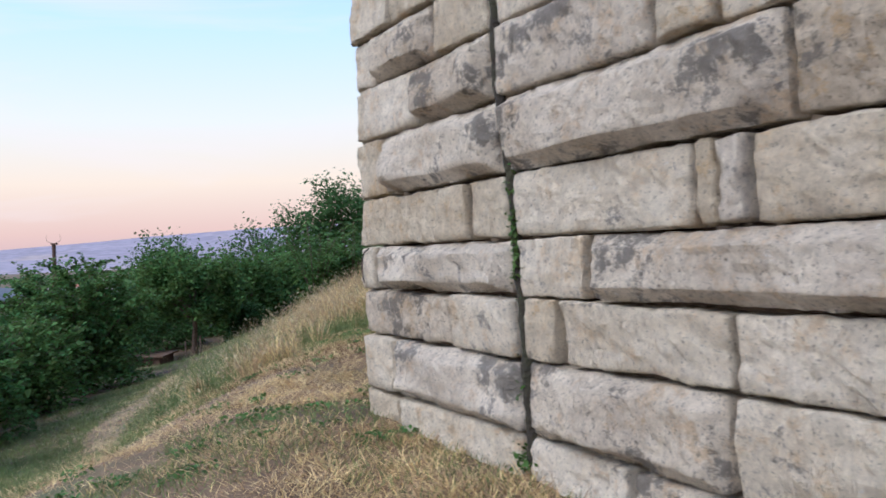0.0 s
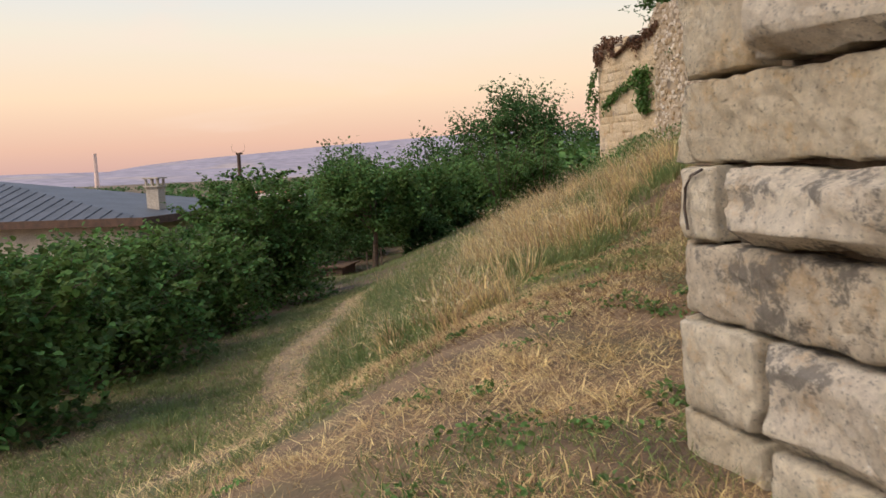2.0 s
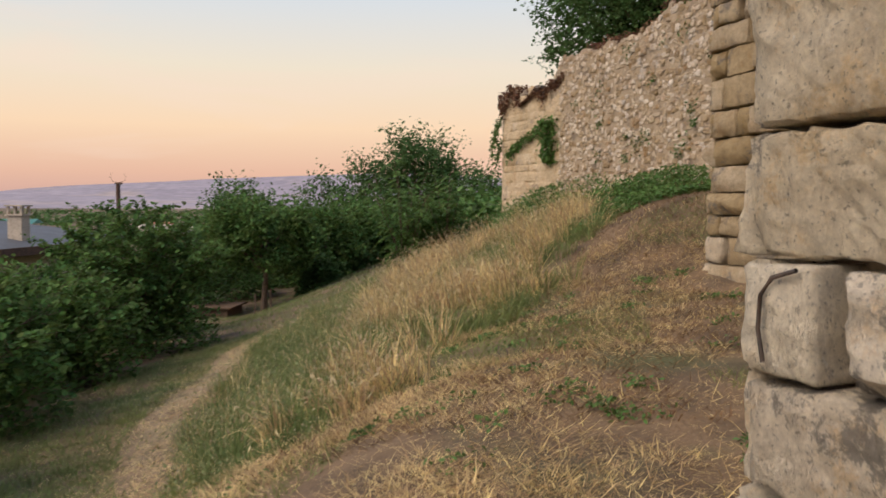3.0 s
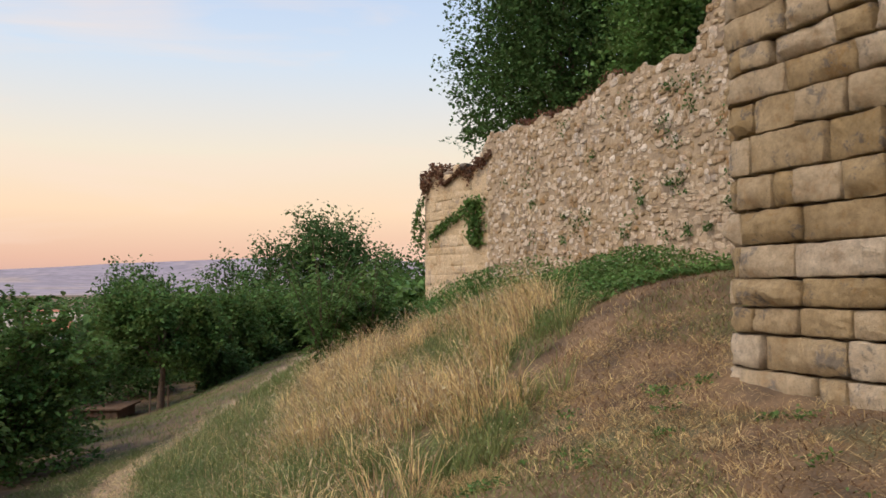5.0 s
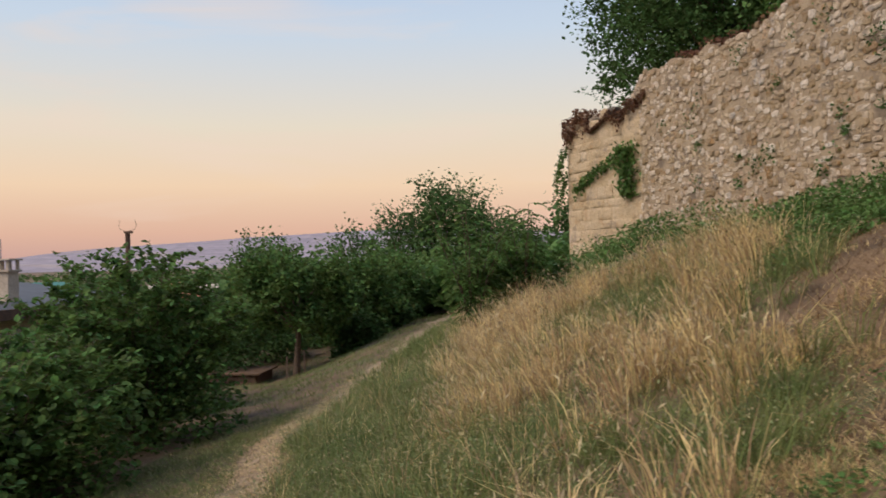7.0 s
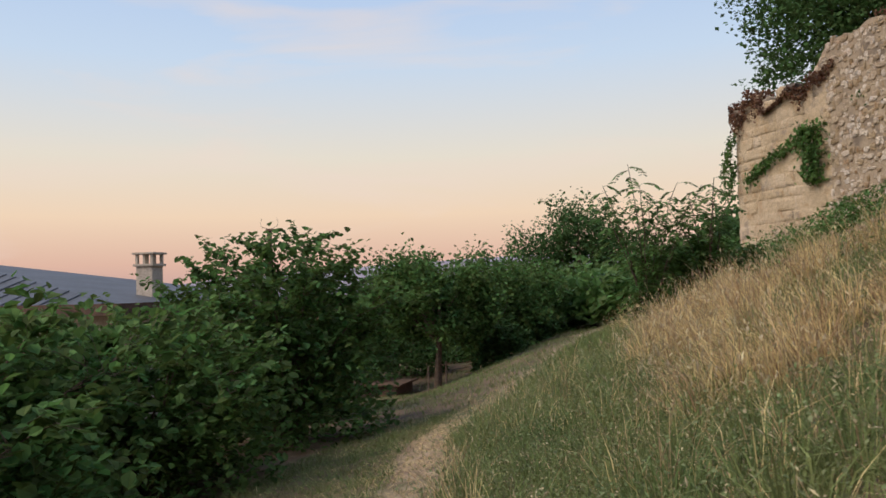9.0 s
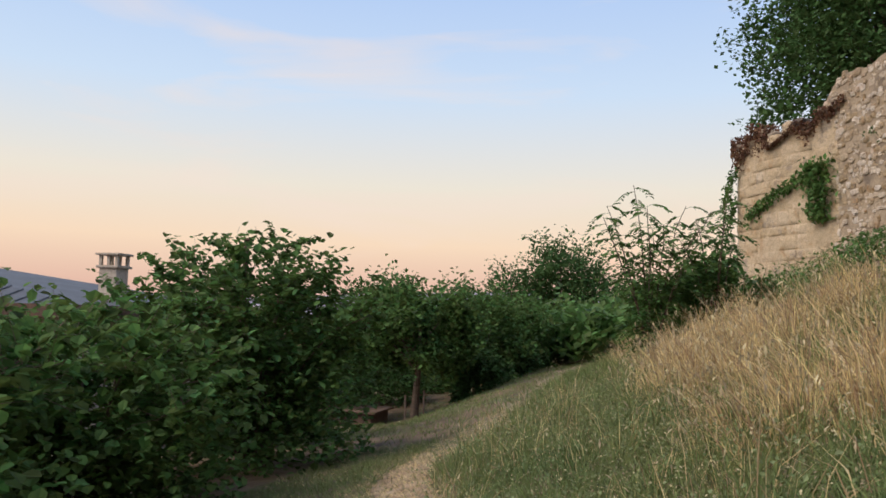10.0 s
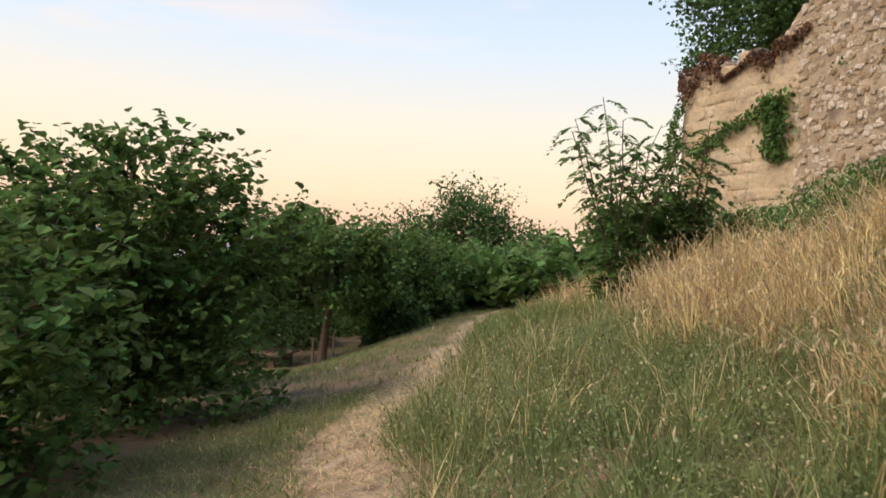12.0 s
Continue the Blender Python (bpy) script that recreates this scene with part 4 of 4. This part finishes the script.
def mown(x, y):
    """How much straw lies: rows and mats of it with bare brown soil and green between."""
    right = np.where(y > 9, x > tall_right(y) - 0.2, x > np.interp(y, [-6, 0, 5, 9], [-3.4, -3.2, -3.7, -3.5]) + 0.15 * waves(x, y, 2.0, 54))
    mat_of = 0.55 + 0.65 * waves(x, y, 1.5, 35) + 0.4 * waves(x + y, 0.4 * (y - x), 4.5, 37)
    thin = np.where((y > 10.5) & (x > tall_right(y) + 0.6), 0.5, 1.0) * np.clip(0.35 + (y - 2) / 4, 0.35, 1)
    return right * np.where(waves(x, y, 1.1, 31) > 0.75, 0.3, 1.0) * np.clip(mat_of, 0.10, 1) * thin


def patch(x, y):
    """Above zero: a stand of dry grass; below: green growth."""
    return waves(x, y, 1.15, 32) + 0.25 + 0.6 * np.clip((y - 14) / 8, -0.5, 1)


def dry_tall(x, y):
    ok = (y > 9.2) & (x > tall_left(y)) & (x < tall_right(y))
    return ok * np.clip(0.02 + 1.9 * patch(x, y), 0.02, 1)


def weedy(x, y):
    ok = (y > 9.8) & (x > trail_x(y) + 0.55 + 0.3 * waves(y, 0 * y, 2.1, 39)) & (x < tall_right(y) + 0.5)
    return ok * np.where(x > tall_left(y) + 0.4, np.clip(0.75 - 1.4 * patch(x, y), 0.08, 1), 1.0)


def lawn(x, y):
    ok = (x < np.where(y > 9.5, trail_x(y) + 1.0, np.interp(y, [-6, 0, 5, 9.5], [-3.1, -2.9, -3.4, -3.4]))) & (x > np.where(y > 27, -17, -10 - 0.06 * (y - 10)))
    bare = np.abs(x - trail_x(y) + 0.25 * waves(x * 0, y, 1.0, 36)) < 0.36
    return ok * np.where(bare, 0.10, np.clip(0.75 - 0.75 * waves(x, y, 0.9, 33) - 0.3 * waves(x, y, 3.1, 38), 0.12, 1))


x, y = scatter(430000, (-4, 4.5, -1, 17), mown, 1)
blades("straw_litter", x, y, 0.15, 1.36, 0.0038, M_STRAW, "pale dry mown straw lying on the ground", 1, curl=0.12, flat=True)
x, y = scatter(60000, (-4, 5, 0, 22), lambda x, y: mown(x, y) * (waves(x, y, 0.8, 41) > -0.2), 2)
blades("straw_stubble", x, y, 0.10, 0.5, 0.0034, M_STRAW, "short dry grass stubble", 2)
x, y, a, sz, tl = clumps(3000, 50, (-4, 4, 2, 17), lambda x, y: mown(x, y) ** 2, 21, 0.13)
blades("straw_tussocks", x, y, 0.14, 0.95, 0.0030, M_STRAW, "matted tussocks of dry grass", 21, curl=0.6, ways=a, sizes=sz)
x, y = scatter(170000, (-4, 5, -2, 22), lambda x, y: (mown(x, y) > 0) * ((waves(x, y, 1.1, 31) > np.where(y > 11.5, 0.15, 0.4)) | (((x + 0.63) * -0.875 + (y - 6.31) * -0.483 < 0.9 + 0.4 * waves(x, y, 2.5, 34)) & (y < 6.6))), 3)
blades("short_grass", x, y, 0.10, 0.6, 0.0040, M_GRASS, "short green grass tufts in the mown straw", 3, flat=True)
x, y = scatter(60000, (-3, 5, 9, 22), lambda x, y: (mown(x, y) > 0) * (waves(x, y, 1.4, 51) > -0.3), 31)
blades("withered_clover", x, y, 0.11, 0.9, 0.0050, M_WITHER, "withered brown clover and weeds on the shaded ground", 31, "weeds", flat=True)
x, y, a, sz, tl = clumps(1150, 64, (-5, 3, 9, 27), dry_tall, 4, 0.13)
tips = blades("tall_dry_grass", x, y, 0.74, 0.40, 0.0052, M_STRAW, "tall golden dry grass with seed heads", 4, curl=1.15, ways=a * 0.45 + 2.0 + 2.2 * tl, sizes=sz * np.clip((y - 8.3) / 4.2, 0.4, 1))
tagged(new("grass_seed_heads", leaf_mesh("grass_seed_heads", tips[::2], 0.085, M_SEED, 0.9, 0.22, 0.5, True)), "pale feathery grass seed heads", "grass", kind="stuff")
x, y, a, sz, tl = clumps(900, 40, (-9, 2, 26, 46), dry_tall, 5, 0.2)
blades("tall_dry_grass", x, y, 0.75, 0.3, 0.008, M_STRAW, "tall golden dry grass on the bank", 5, curl=0.6, ways=a, sizes=sz)
x, y, a, sz, tl = clumps(3300, 40, (-7, 3, 9.6, 27), weedy, 6, 0.17)
tips = blades("green_weeds", x, y, 0.42, 0.45, 0.0042, M_GRASS, "tangled green weeds and grass beside the trail", 6, "weeds", curl=1.0, ways=a, sizes=sz * np.clip((y - 8.0) / 5.0, 0.4, 1))
pick = rng.choice(len(tips), int(len(tips) * 1.7))
tagged(new("weed_leaves", leaf_mesh("weed_leaves", tips[pick] - np.stack([0 * pick, 0 * pick, 0.28 * rng.random(len(pick))], 1) + rng.normal(0, 0.06, (len(pick), 3)), 0.032, M_WEED, 0.2, 0.75, 0.6, True)), "small grey-green weed leaves", "weeds", kind="stuff")
pick = rng.choice(len(tips), 9000)
tagged(new("weed_flowers", leaf_mesh("weed_flowers", tips[pick] + rng.normal(0, 0.02, (len(pick), 3)) + [0, 0, 0.02], 0.019, M_SEED, 0.0, 0.9, 0.8, True)), "tiny pale seed heads on the weeds", "weeds", kind="stuff")
x, y = scatter(60000, (-7, 3, 9.6, 27), lambda x, y: np.maximum(weedy(x, y), dry_tall(x, y) * 0.8), 61)
blades("undergrass", x, y, 0.28, 0.6, 0.0045, M_GRASS, "low green grass under the tall stalks", 61, curl=0.8, flat=True)
x, y, a, sz, tl = clumps(420, 22, (-7, 2, 10.5, 26), weedy, 62, 0.16)
tips = blades("weed_stalks", x, y, 0.70, 0.35, 0.0030, M_STRAW, "dry stalks among the green weeds", 62, curl=0.9, ways=a, sizes=sz)
tagged(new("stalk_heads", leaf_mesh("stalk_heads", tips, 0.05, M_SEED, 0.8, 0.22, 0.5, True)), "pale drooping heads on the dry stalks", "grass", kind="stuff")
x, y, a, sz, tl = clumps(260, 60, (-7, 1, 10, 24), lambda x, y: (weedy(x, y) > 0) * (waves(x, y, 1.6, 52) > 0.1), 63, 0.12)
blades("green_tussocks", x, y, 0.60, 0.35, 0.0050, M_GRASS, "arching tussocks of long green grass", 63, curl=1.3, ways=a, sizes=sz)
x, y, a, sz, tl = clumps(1100, 40, (-9, 2, 27, 46), weedy, 7, 0.25)
blades("green_weeds", x, y, 0.5, 0.35, 0.009, M_GRASS, "tangled green weeds on the far bank", 7, "weeds", curl=0.8, ways=a, sizes=sz)
x, y = scatter(200000, (-10, -1.5, 2, 27), lawn, 8)
blades("verge_grass", x, y, 0.11, 0.75, 0.0056, M_GRASS, "short green grass on the slope beside the trail", 8, flat=True)
x, y, a, sz, tl = clumps(800, 50, (-9.5, -2, 3, 27), lambda x, y: lawn(x, y) * (np.abs(x - trail_x(y)) > 0.5), 81, 0.12)
blades("verge_tussocks", x, y, 0.20, 0.5, 0.004, M_GRASS, "green grass tussocks beside the trail", 81, curl=0.7, ways=a, sizes=sz)
x, y = scatter(150000, (-10, -1.5, 2, 27), lambda x, y: np.maximum(np.where(np.abs(x - trail_x(y)) < 0.9, 0.8, 0.4) * (lawn(x, y) > 0), (lawn(x, y) > 0) * (waves(x, y, 0.9, 33) > 0.1)), 9)
blades("verge_straw", x, y, 0.13, 1.3, 0.0042, M_STRAW, "dry straw on the trail and slope", 9, curl=0.2, flat=True)
x, y = scatter(70000, (-9, -3.5, 6, 34), lambda x, y: 1.0 * (np.abs(x - trail_x(y)) < 0.6) * np.clip(0.6 + waves(x, y, 2.5, 53), 0.2, 1), 91)
blades("trail_straw", x, y, 0.14, 1.36, 0.005, M_STRAW, "trodden dry straw on the trail", 91, curl=0.15, flat=True)
x, y = scatter(45000, (-16, -5, 27, 70), lawn, 10)
blades("verge_grass", x, y, 0.15, 0.5, 0.009, M_GRASS, "short green grass on the far slope beside the trail", 10, flat=True)
# leafy bank under the curtain wall
r9 = np.random.default_rng(90)
y = r9.uniform(18.5, 37.5, 55000)
x = np.interp(y, [18, 22, 25, 28, 33, 37], [2.1, 1.7, 0.4, -0.4, -1.6, -2.6]) + r9.normal(0, 1.0, len(y))
keep = clear(x, y) & (r9.random(len(y)) < np.clip(0.6 + 0.6 * waves(x, y, 1.2, 61), 0, 1))
x, y = x[keep], y[keep]
p = np.stack([x, y, height(x, y) + r9.random(len(x)) ** 1.3 * (0.5 + 0.35 * waves(x, y, 1.5, 62)) * np.interp(y, [18, 26, 31], [0.4, 0.6, 1.0])], 1)
tagged(new("bank_nettles", leaf_mesh("bank_nettles", p, 0.10, M_LEAF_BRIGHT, 0.2, 0.6, 0.5, True)), "green nettles and creepers on the bank under the wall", "weeds", kind="stuff")
# rosettes in the mown straw
for i in range(150):
    x0, y0 = random.uniform(-3.2, 2.5), random.uniform(1.0, 15)
    if not clear(np.array([x0]), np.array([y0]))[0] or mown(np.array([x0]), np.array([y0]))[0] <= 0:
        continue
    m = random.randint(25, 70)
    pr = r9.normal(0, random.uniform(0.05, 0.13), (m, 2)) + (x0, y0)
    p = np.stack([pr[:, 0], pr[:, 1], height(pr[:, 0], pr[:, 1]) + r9.uniform(0.01, 0.06, m)], 1)
    c = p.mean(0)
    ob = tagged(new("weed_tuft", leaf_mesh("weed_tuft", p - c, 0.042, M_LEAF_BRIGHT, 0.0, 0.7)), "low green weed tuft in dry straw", "weeds", kind="stuff")
    ob.location = c

# ---- plants on the walls ----
def wall_leaves(name, line, s, z, out, size, material, label, category="ivy", droop=0.7, kind="stuff"):
    x, y = on_path(line, s, out)
    return tagged(new(name, leaf_mesh(name, np.stack([x, y, z], 1), size, material, droop, 0.7)), label, category, kind=kind)


ra = np.random.default_rng(5)
# creeper on the tower: a thick clump, a sagging strand and a hanging fringe
n = 620
t = ra.random(n)
s, z = 1.15 + (0.30 - 0.12 * t) * ra.normal(0, 1, n), 5.1 - 1.75 * t + 0.1 * ra.normal(0, 1, n)
wall_leaves("tower_creeper", LINE_C, s, z, ra.uniform(0.02, 0.35, n), 0.17, M_LEAF_BRIGHT, "green creeper clump hanging on the tower")
n = 420
t = ra.random(n)
wall_leaves("creeper_strand", LINE_C, 1.3 + 2.9 * t, 4.9 - 1.15 * t + 0.12 * ra.normal(0, 1, n), ra.uniform(0.02, 0.22, n), 0.15, M_LEAF_BRIGHT, "green creeper strand slung across the tower")
for k in range(7):
    n = 70
    t = ra.random(n)
    s0, z0, drop, away = 4.75 + 0.12 * k, 5.6 - 0.3 * k * ra.random(), ra.uniform(1.1, 2.4), ra.uniform(0.2, 0.75)
    wall_leaves("creeper_fringe", LINE_C, s0 + 0.09 * ra.normal(0, 1, n), z0 - drop * t + 0.06 * ra.normal(0, 1, n), 0.05 + away * np.sqrt(t) + 0.06 * ra.normal(0, 1, n), 0.14, M_LEAF, "green creeper strand hanging off the tower edge")
# loose stones and withered weeds on the broken tower top
for k in range(46):
    s0 = ra.uniform(0.2, 8.6)
    w, h = ra.uniform(0.25, 0.65), ra.uniform(0.18, 0.5)
    seed += 1
    block(LINE_C, s0, s0 + w, float(tower_top(np.array([s0 + w / 2]))[0]) - 0.12, float(tower_top(np.array([s0 + w / 2]))[0]) + h, M_MORTAR if k % 3 else M_TOWER, tower, seed, 0.05, 0.03, 0.09, gap=0.002, gapz=0.002, back=ra.uniform(0.3, 0.7), worn=0.05, wob=0.06, soft=0.12, inset=0.10)
n = 11000
s = ra.uniform(0.1, 8.5, n)
tuft = np.clip(0.45 + 0.75 * waves(s, 0 * s, 2.6, 71), 0.06, 1.2)
wall_leaves("tower_top_weeds", LINE_C, s, tower_top(s) - 0.05 + ra.random(n) ** 0.8 * 0.75 * tuft - 0.75 * tuft * (ra.random(n) < 0.4) * ra.random(n), ra.uniform(-0.85, 0.22, n), 0.12, M_LEAF_BROWN, "withered brown weeds on the broken tower top", "weeds")
# weeds rooted in the curtain wall
for i in range(40):
    s0, z0 = ra.uniform(5.5, 20), ra.uniform(2.8, 7.3)
    if z0 > rubble_top(np.array([s0]))[0] - 0.1:
        z0 = rubble_top(np.array([s0]))[0]
    m = int(ra.uniform(12, 55))
    sp = ra.uniform(0.06, 0.18)
    dz = ra.normal(0, sp, m)
    wall_leaves("wall_weed", LINE_R, s0 + ra.normal(0, sp, m), z0 + dz - 0.05, 0.04 + np.abs(ra.normal(0, 0.10, m)), 0.085, M_LEAF_DARK, "small green weed rooted in the wall", "weeds", kind="stuff")
n = 2600
s = ra.uniform(4, 21, n)
s = s[waves(s, 0 * s, 1.6, 77) > -0.1]
wall_leaves("wall_top_weeds", LINE_R, s, rubble_top(s) + 0.22 * ra.random(len(s)), ra.uniform(-0.7, 0.05, len(s)), 0.10, M_LEAF_BROWN, "dry weeds along the ragged wall top", "weeds")
# ivy in the crack of the near bastion
for zc, m in ((1.62, 60), (1.42, 40), (0.32, 60), (0.80, 8), (1.75, 14)):
    wall_leaves("crack_ivy", LINE_A, CORNER_A - 2.14 + ra.normal(0, 0.015 + 0.045 * (zc < 0.5), m), zc + ra.normal(0, 0.09 - 0.04 * (zc < 0.5), m), np.abs(ra.normal(0.0, 0.02, m)) + 0.005, 0.032, M_LEAF, "small green ivy growing in the wall crack", "ivy")
# bent iron cramp at the corner
v, f = tube([(0, 0, -0.13), (-0.012, 0.01, -0.04), (-0.008, 0.01, 0.05), (0.012, -0.02, 0.10), (0.05, -0.09, 0.125)], [0.0065] * 5, 8)
cramp = tagged(new("iron_cramp", raw_mesh("iron_cramp", v, f, mat("rusty_iron", (0.05, 0.04, 0.035), (0.09, 0.055, 0.035), 20, 0.7, 0.4, 60), True)), "bent dark iron cramp fixed on the wall corner", "cramp")
cramp.location = (-0.605, 6.15, 1.40)

# ---- house below the slope ----
house = tagged(new("house"), "rendered house with a low grey metal roof and chimney", "house")
HX, HY, HZ = -23.35, 30.6, -5.0
house.location = (HX, HY, HZ)
part("wall", box(14.0, 8.0, 5.25, (0, 0, 2.625)), M_RENDER, house)
bm = bmesh.new()
rz, ez = 6.75, 5.3
rv = [bm.verts.new(p) for p in ((-7.5, -4.5, ez), (7.5, -4.5, ez), (7.5, 4.5, ez), (-7.5, 4.5, ez), (-4.0, 0, rz), (-2.0, 0, rz))]
for idx in ((0, 1, 5, 4), (1, 2, 5), (2, 3, 4, 5), (3, 0, 4), (3, 2, 1, 0)):
    bm.faces.new([rv[i] for i in idx])
roof = part("roof", bm, M_SLATE, house, "grey ribbed metal roof")
for i in range(26):
    xx = -7.0 + i * 0.56
    yy = -4.5
    top_y = 0.0 if -4.0 < xx < -2.0 else (-4.5 + 4.5 * (7.5 - abs(xx)) / 3.5 if xx < -3 else -4.5 + 4.5 * (7.5 - xx) / 9.5)
    k = (top_y + 4.5) / 4.5
    v, f = tube([(xx, yy, ez + 0.02), (xx, top_y, ez + (rz - ez) * k + 0.02)], [0.016, 0.016], 4)
    child("rib", raw_mesh("rib", v, f, M_SLATE), roof)
part("fascia", box(15.0, 0.06, 0.26, (0, -4.5, 5.2)), M_WOOD, house, "dark gutter board")
part("fascia", box(0.06, 9.0, 0.26, (7.5, 0, 5.2)), M_WOOD, house, "dark gutter board")
chim = part("chimney", box(0.48, 0.46, 1.45, (6.3, -1.7, 5.55), 0.01), M_RENDER, house, "pale rendered chimney")
part("chimney_slab", box(0.60, 0.58, 0.06, (6.3, -1.7, 6.27), 0.01), M_RENDER, chim)
for dx in (-0.22, 0.0, 0.22):
    for dy in (-0.2, 0.2):
        part("chimney_post", box(0.07, 0.07, 0.24, (6.3 + dx, -1.7 + dy, 6.42)), M_RENDER, chim)
part("chimney_cap", box(0.64, 0.60, 0.05, (6.3, -1.7, 6.57), 0.01), M_RENDER, chim)

# pole with an aerial fork
pole = tagged(new("utility_pole"), "dark wooden pole with a small wire fork on top", "pole")
pz = float(height(-15.9, 33.3))
pole.location = (-15.9, 33.3, pz)
v, f = tube([(0, 0, -0.3), (0, 0, 2.36 - pz)], [0.09, 0.075], 10)
child("post", raw_mesh("post", v, f, M_WOOD, True), pole)
part("cap", box(0.22, 0.2, 0.07, (0.03, 0, 2.40 - pz), 0.01), M_WOOD, pole)
for sx in (-1, 1):
    v, f = tube([(0.0, 0, 2.42 - pz), (0.26 * sx, 0, 2.50 - pz), (0.30 * sx, 0, 2.62 - pz), (0.25 * sx, 0, 2.78 - pz)], [0.006] * 4, 4)
    child("wire", raw_mesh("wire", v, f, M_WOOD), pole)


# ---- small buildings in the valley ----
def cottage(x, y, top, w, d, h, turn, roof_mat, wall_mat, label):
    root = tagged(new("valley_house"), label, "house", "houses in the valley")
    root.location, root.rotation_euler = (x, y, top - h), (0, 0, radians(turn))
    eave = h * 0.68
    foot = float(height(x, y)) - (top - h) - 0.5
    part("wall", box(w, d, eave - foot, (0, 0, (eave + foot) / 2)), wall_mat, root)
    bm = bmesh.new()
    q = [bm.verts.new(p) for p in ((-w * 0.54, -d * 0.56, eave), (w * 0.54, -d * 0.56, eave), (w * 0.54, d * 0.56, eave), (-w * 0.54, d * 0.56, eave), (-w * 0.54, 0, h), (w * 0.54, 0, h))]
    for idx in ((0, 1, 5, 4), (1, 2, 5), (2, 3, 4, 5), (3, 0, 4), (3, 2, 1, 0)):
        bm.faces.new([q[i] for i in idx])
    part("roof", bm, roof_mat, root)
    for k in (-0.28, 0.0, 0.28):
        part("window", box(w * 0.11, 0.08, eave * 0.32, (k * w, -d / 2 - 0.02, eave * 0.55)), M_SLATE, root)
    return root


M_GREEN_ROOF = mat("green_roof", (0.05, 0.20, 0.17), (0.04, 0.16, 0.14), 0.1, 0.7, 0, 1)
cottage(-66, 172, -5.2, 9, 8, 5.5, 15, M_TILE, M_WHITE, "white house with a red tiled roof among trees")
cottage(-73, 170, -4.2, 5, 6, 6.5, 15, M_TILE, M_WHITE, "narrow white house among trees")
cottage(-222, 334, -5.6, 34, 20, 6, 20, M_GREEN_ROOF, M_WHITE, "low hall with a green roof in the valley")
cottage(-160, 360, -8.2, 30, 14, 5, 10, M_RENDER, M_WHITE, "long pale hall in the valley")
cottage(-190, 420, -8.5, 22, 12, 5, -10, M_TILE, M_WHITE, "pale house with a red roof in the valley")
cottage(-120, 330, -8.6, 14, 10, 6, 30, M_TILE, M_WHITE, "pale house with a red roof in the valley")
cottage(-95, 300, -9.0, 12, 9, 6, -20, M_TILE, M_WHITE, "pale house with a red roof in the valley")

# slender solid column standing in for a smoke plume far across the valley
stack = tagged(new("plume_column"), "slender pale column standing in for a far smoke plume, coloured like haze", "chimney")
stack.location = (-805, 1149, -20)
v, f = tube([(0, 0, 0), (0, 0, 30), (0, 0, 62), (0, 0, 63)], [4.2, 3.2, 2.6, 2.9], 14)
child("shaft", raw_mesh("shaft", v, f, M_HAZE, True), stack)

# shed and fence posts by the trunk
shed = tagged(new("shed"), "low brown wooden lean-to shed under the trees", "shed")
shed.location = (-17.2, 45.0, float(height(-17.2, 45.0)) - 0.65)
part("wall", box(3.4, 2.2, 1.3, (0, 0, 0.55), 0.02), M_WOOD, shed)
part("roof", box(3.8, 2.6, 0.08, (0, 0, 1.25), 0.01), M_WOOD, shed)
for i in range(12):
    part("plank", box(0.25, 0.03, 1.15, (-1.52 + i * 0.277, -1.115, 0.58), 0.005), M_WOOD, shed)
fp = box(0.07, 0.07, 1.1, (0, 0, 0.5), 0.008)
me = bpy.data.meshes.new("fence_post")
fp.to_mesh(me)
fp.free()
me.materials.append(M_BARK)
for x, y in ((-14.0, 43.6), (-13.5, 44.6)):
    ob = tagged(new("fence_post", me), "dull square wooden fence post beside the trail", "post", "fence posts")
    ob.location = (x, y, float(height(x, y)))

# ---- far woods and hills ----
rw = np.random.default_rng(3)
d, a = np.sqrt(rw.uniform(190 ** 2, 1500 ** 2, 1500)), np.radians(rw.uniform(-62, 25, 1500))
wx, wy = d * np.sin(a), d * np.cos(a)
keep = waves(wx, wy, 0.02, 9) > -0.1
wx, wy = wx[keep], wy[keep]
m = 30
c = np.repeat(np.stack([wx, wy, height(wx, wy) + 3], 1), m, axis=0) + rw.normal(0, 1, (len(wx) * m, 3)) * [5, 5, 2.2]
tagged(new("far_woods", leaf_mesh("far_woods", c, 3.4, M_LEAF_DARK, 0.2, 1.0, 0.5, True)), "dark woods across the valley floor", "woods", kind="stuff")
# hill sheets carry their haze in the material colour, no air between
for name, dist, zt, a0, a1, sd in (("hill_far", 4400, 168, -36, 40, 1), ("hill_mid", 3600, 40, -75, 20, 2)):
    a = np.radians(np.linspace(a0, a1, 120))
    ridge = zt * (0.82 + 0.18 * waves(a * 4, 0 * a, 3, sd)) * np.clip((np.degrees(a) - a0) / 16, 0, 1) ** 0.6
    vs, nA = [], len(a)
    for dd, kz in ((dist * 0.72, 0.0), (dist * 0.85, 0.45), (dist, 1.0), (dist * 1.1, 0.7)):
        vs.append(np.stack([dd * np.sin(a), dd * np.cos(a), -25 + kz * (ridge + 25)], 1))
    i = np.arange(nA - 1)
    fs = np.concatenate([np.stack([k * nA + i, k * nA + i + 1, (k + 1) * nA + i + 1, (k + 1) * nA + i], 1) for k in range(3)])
    tagged(new("backdrop", raw_mesh(name, np.concatenate(vs), fs, M_HILL, True)), "hills beyond the valley with purple haze painted into their colour", "hills", kind="structure")
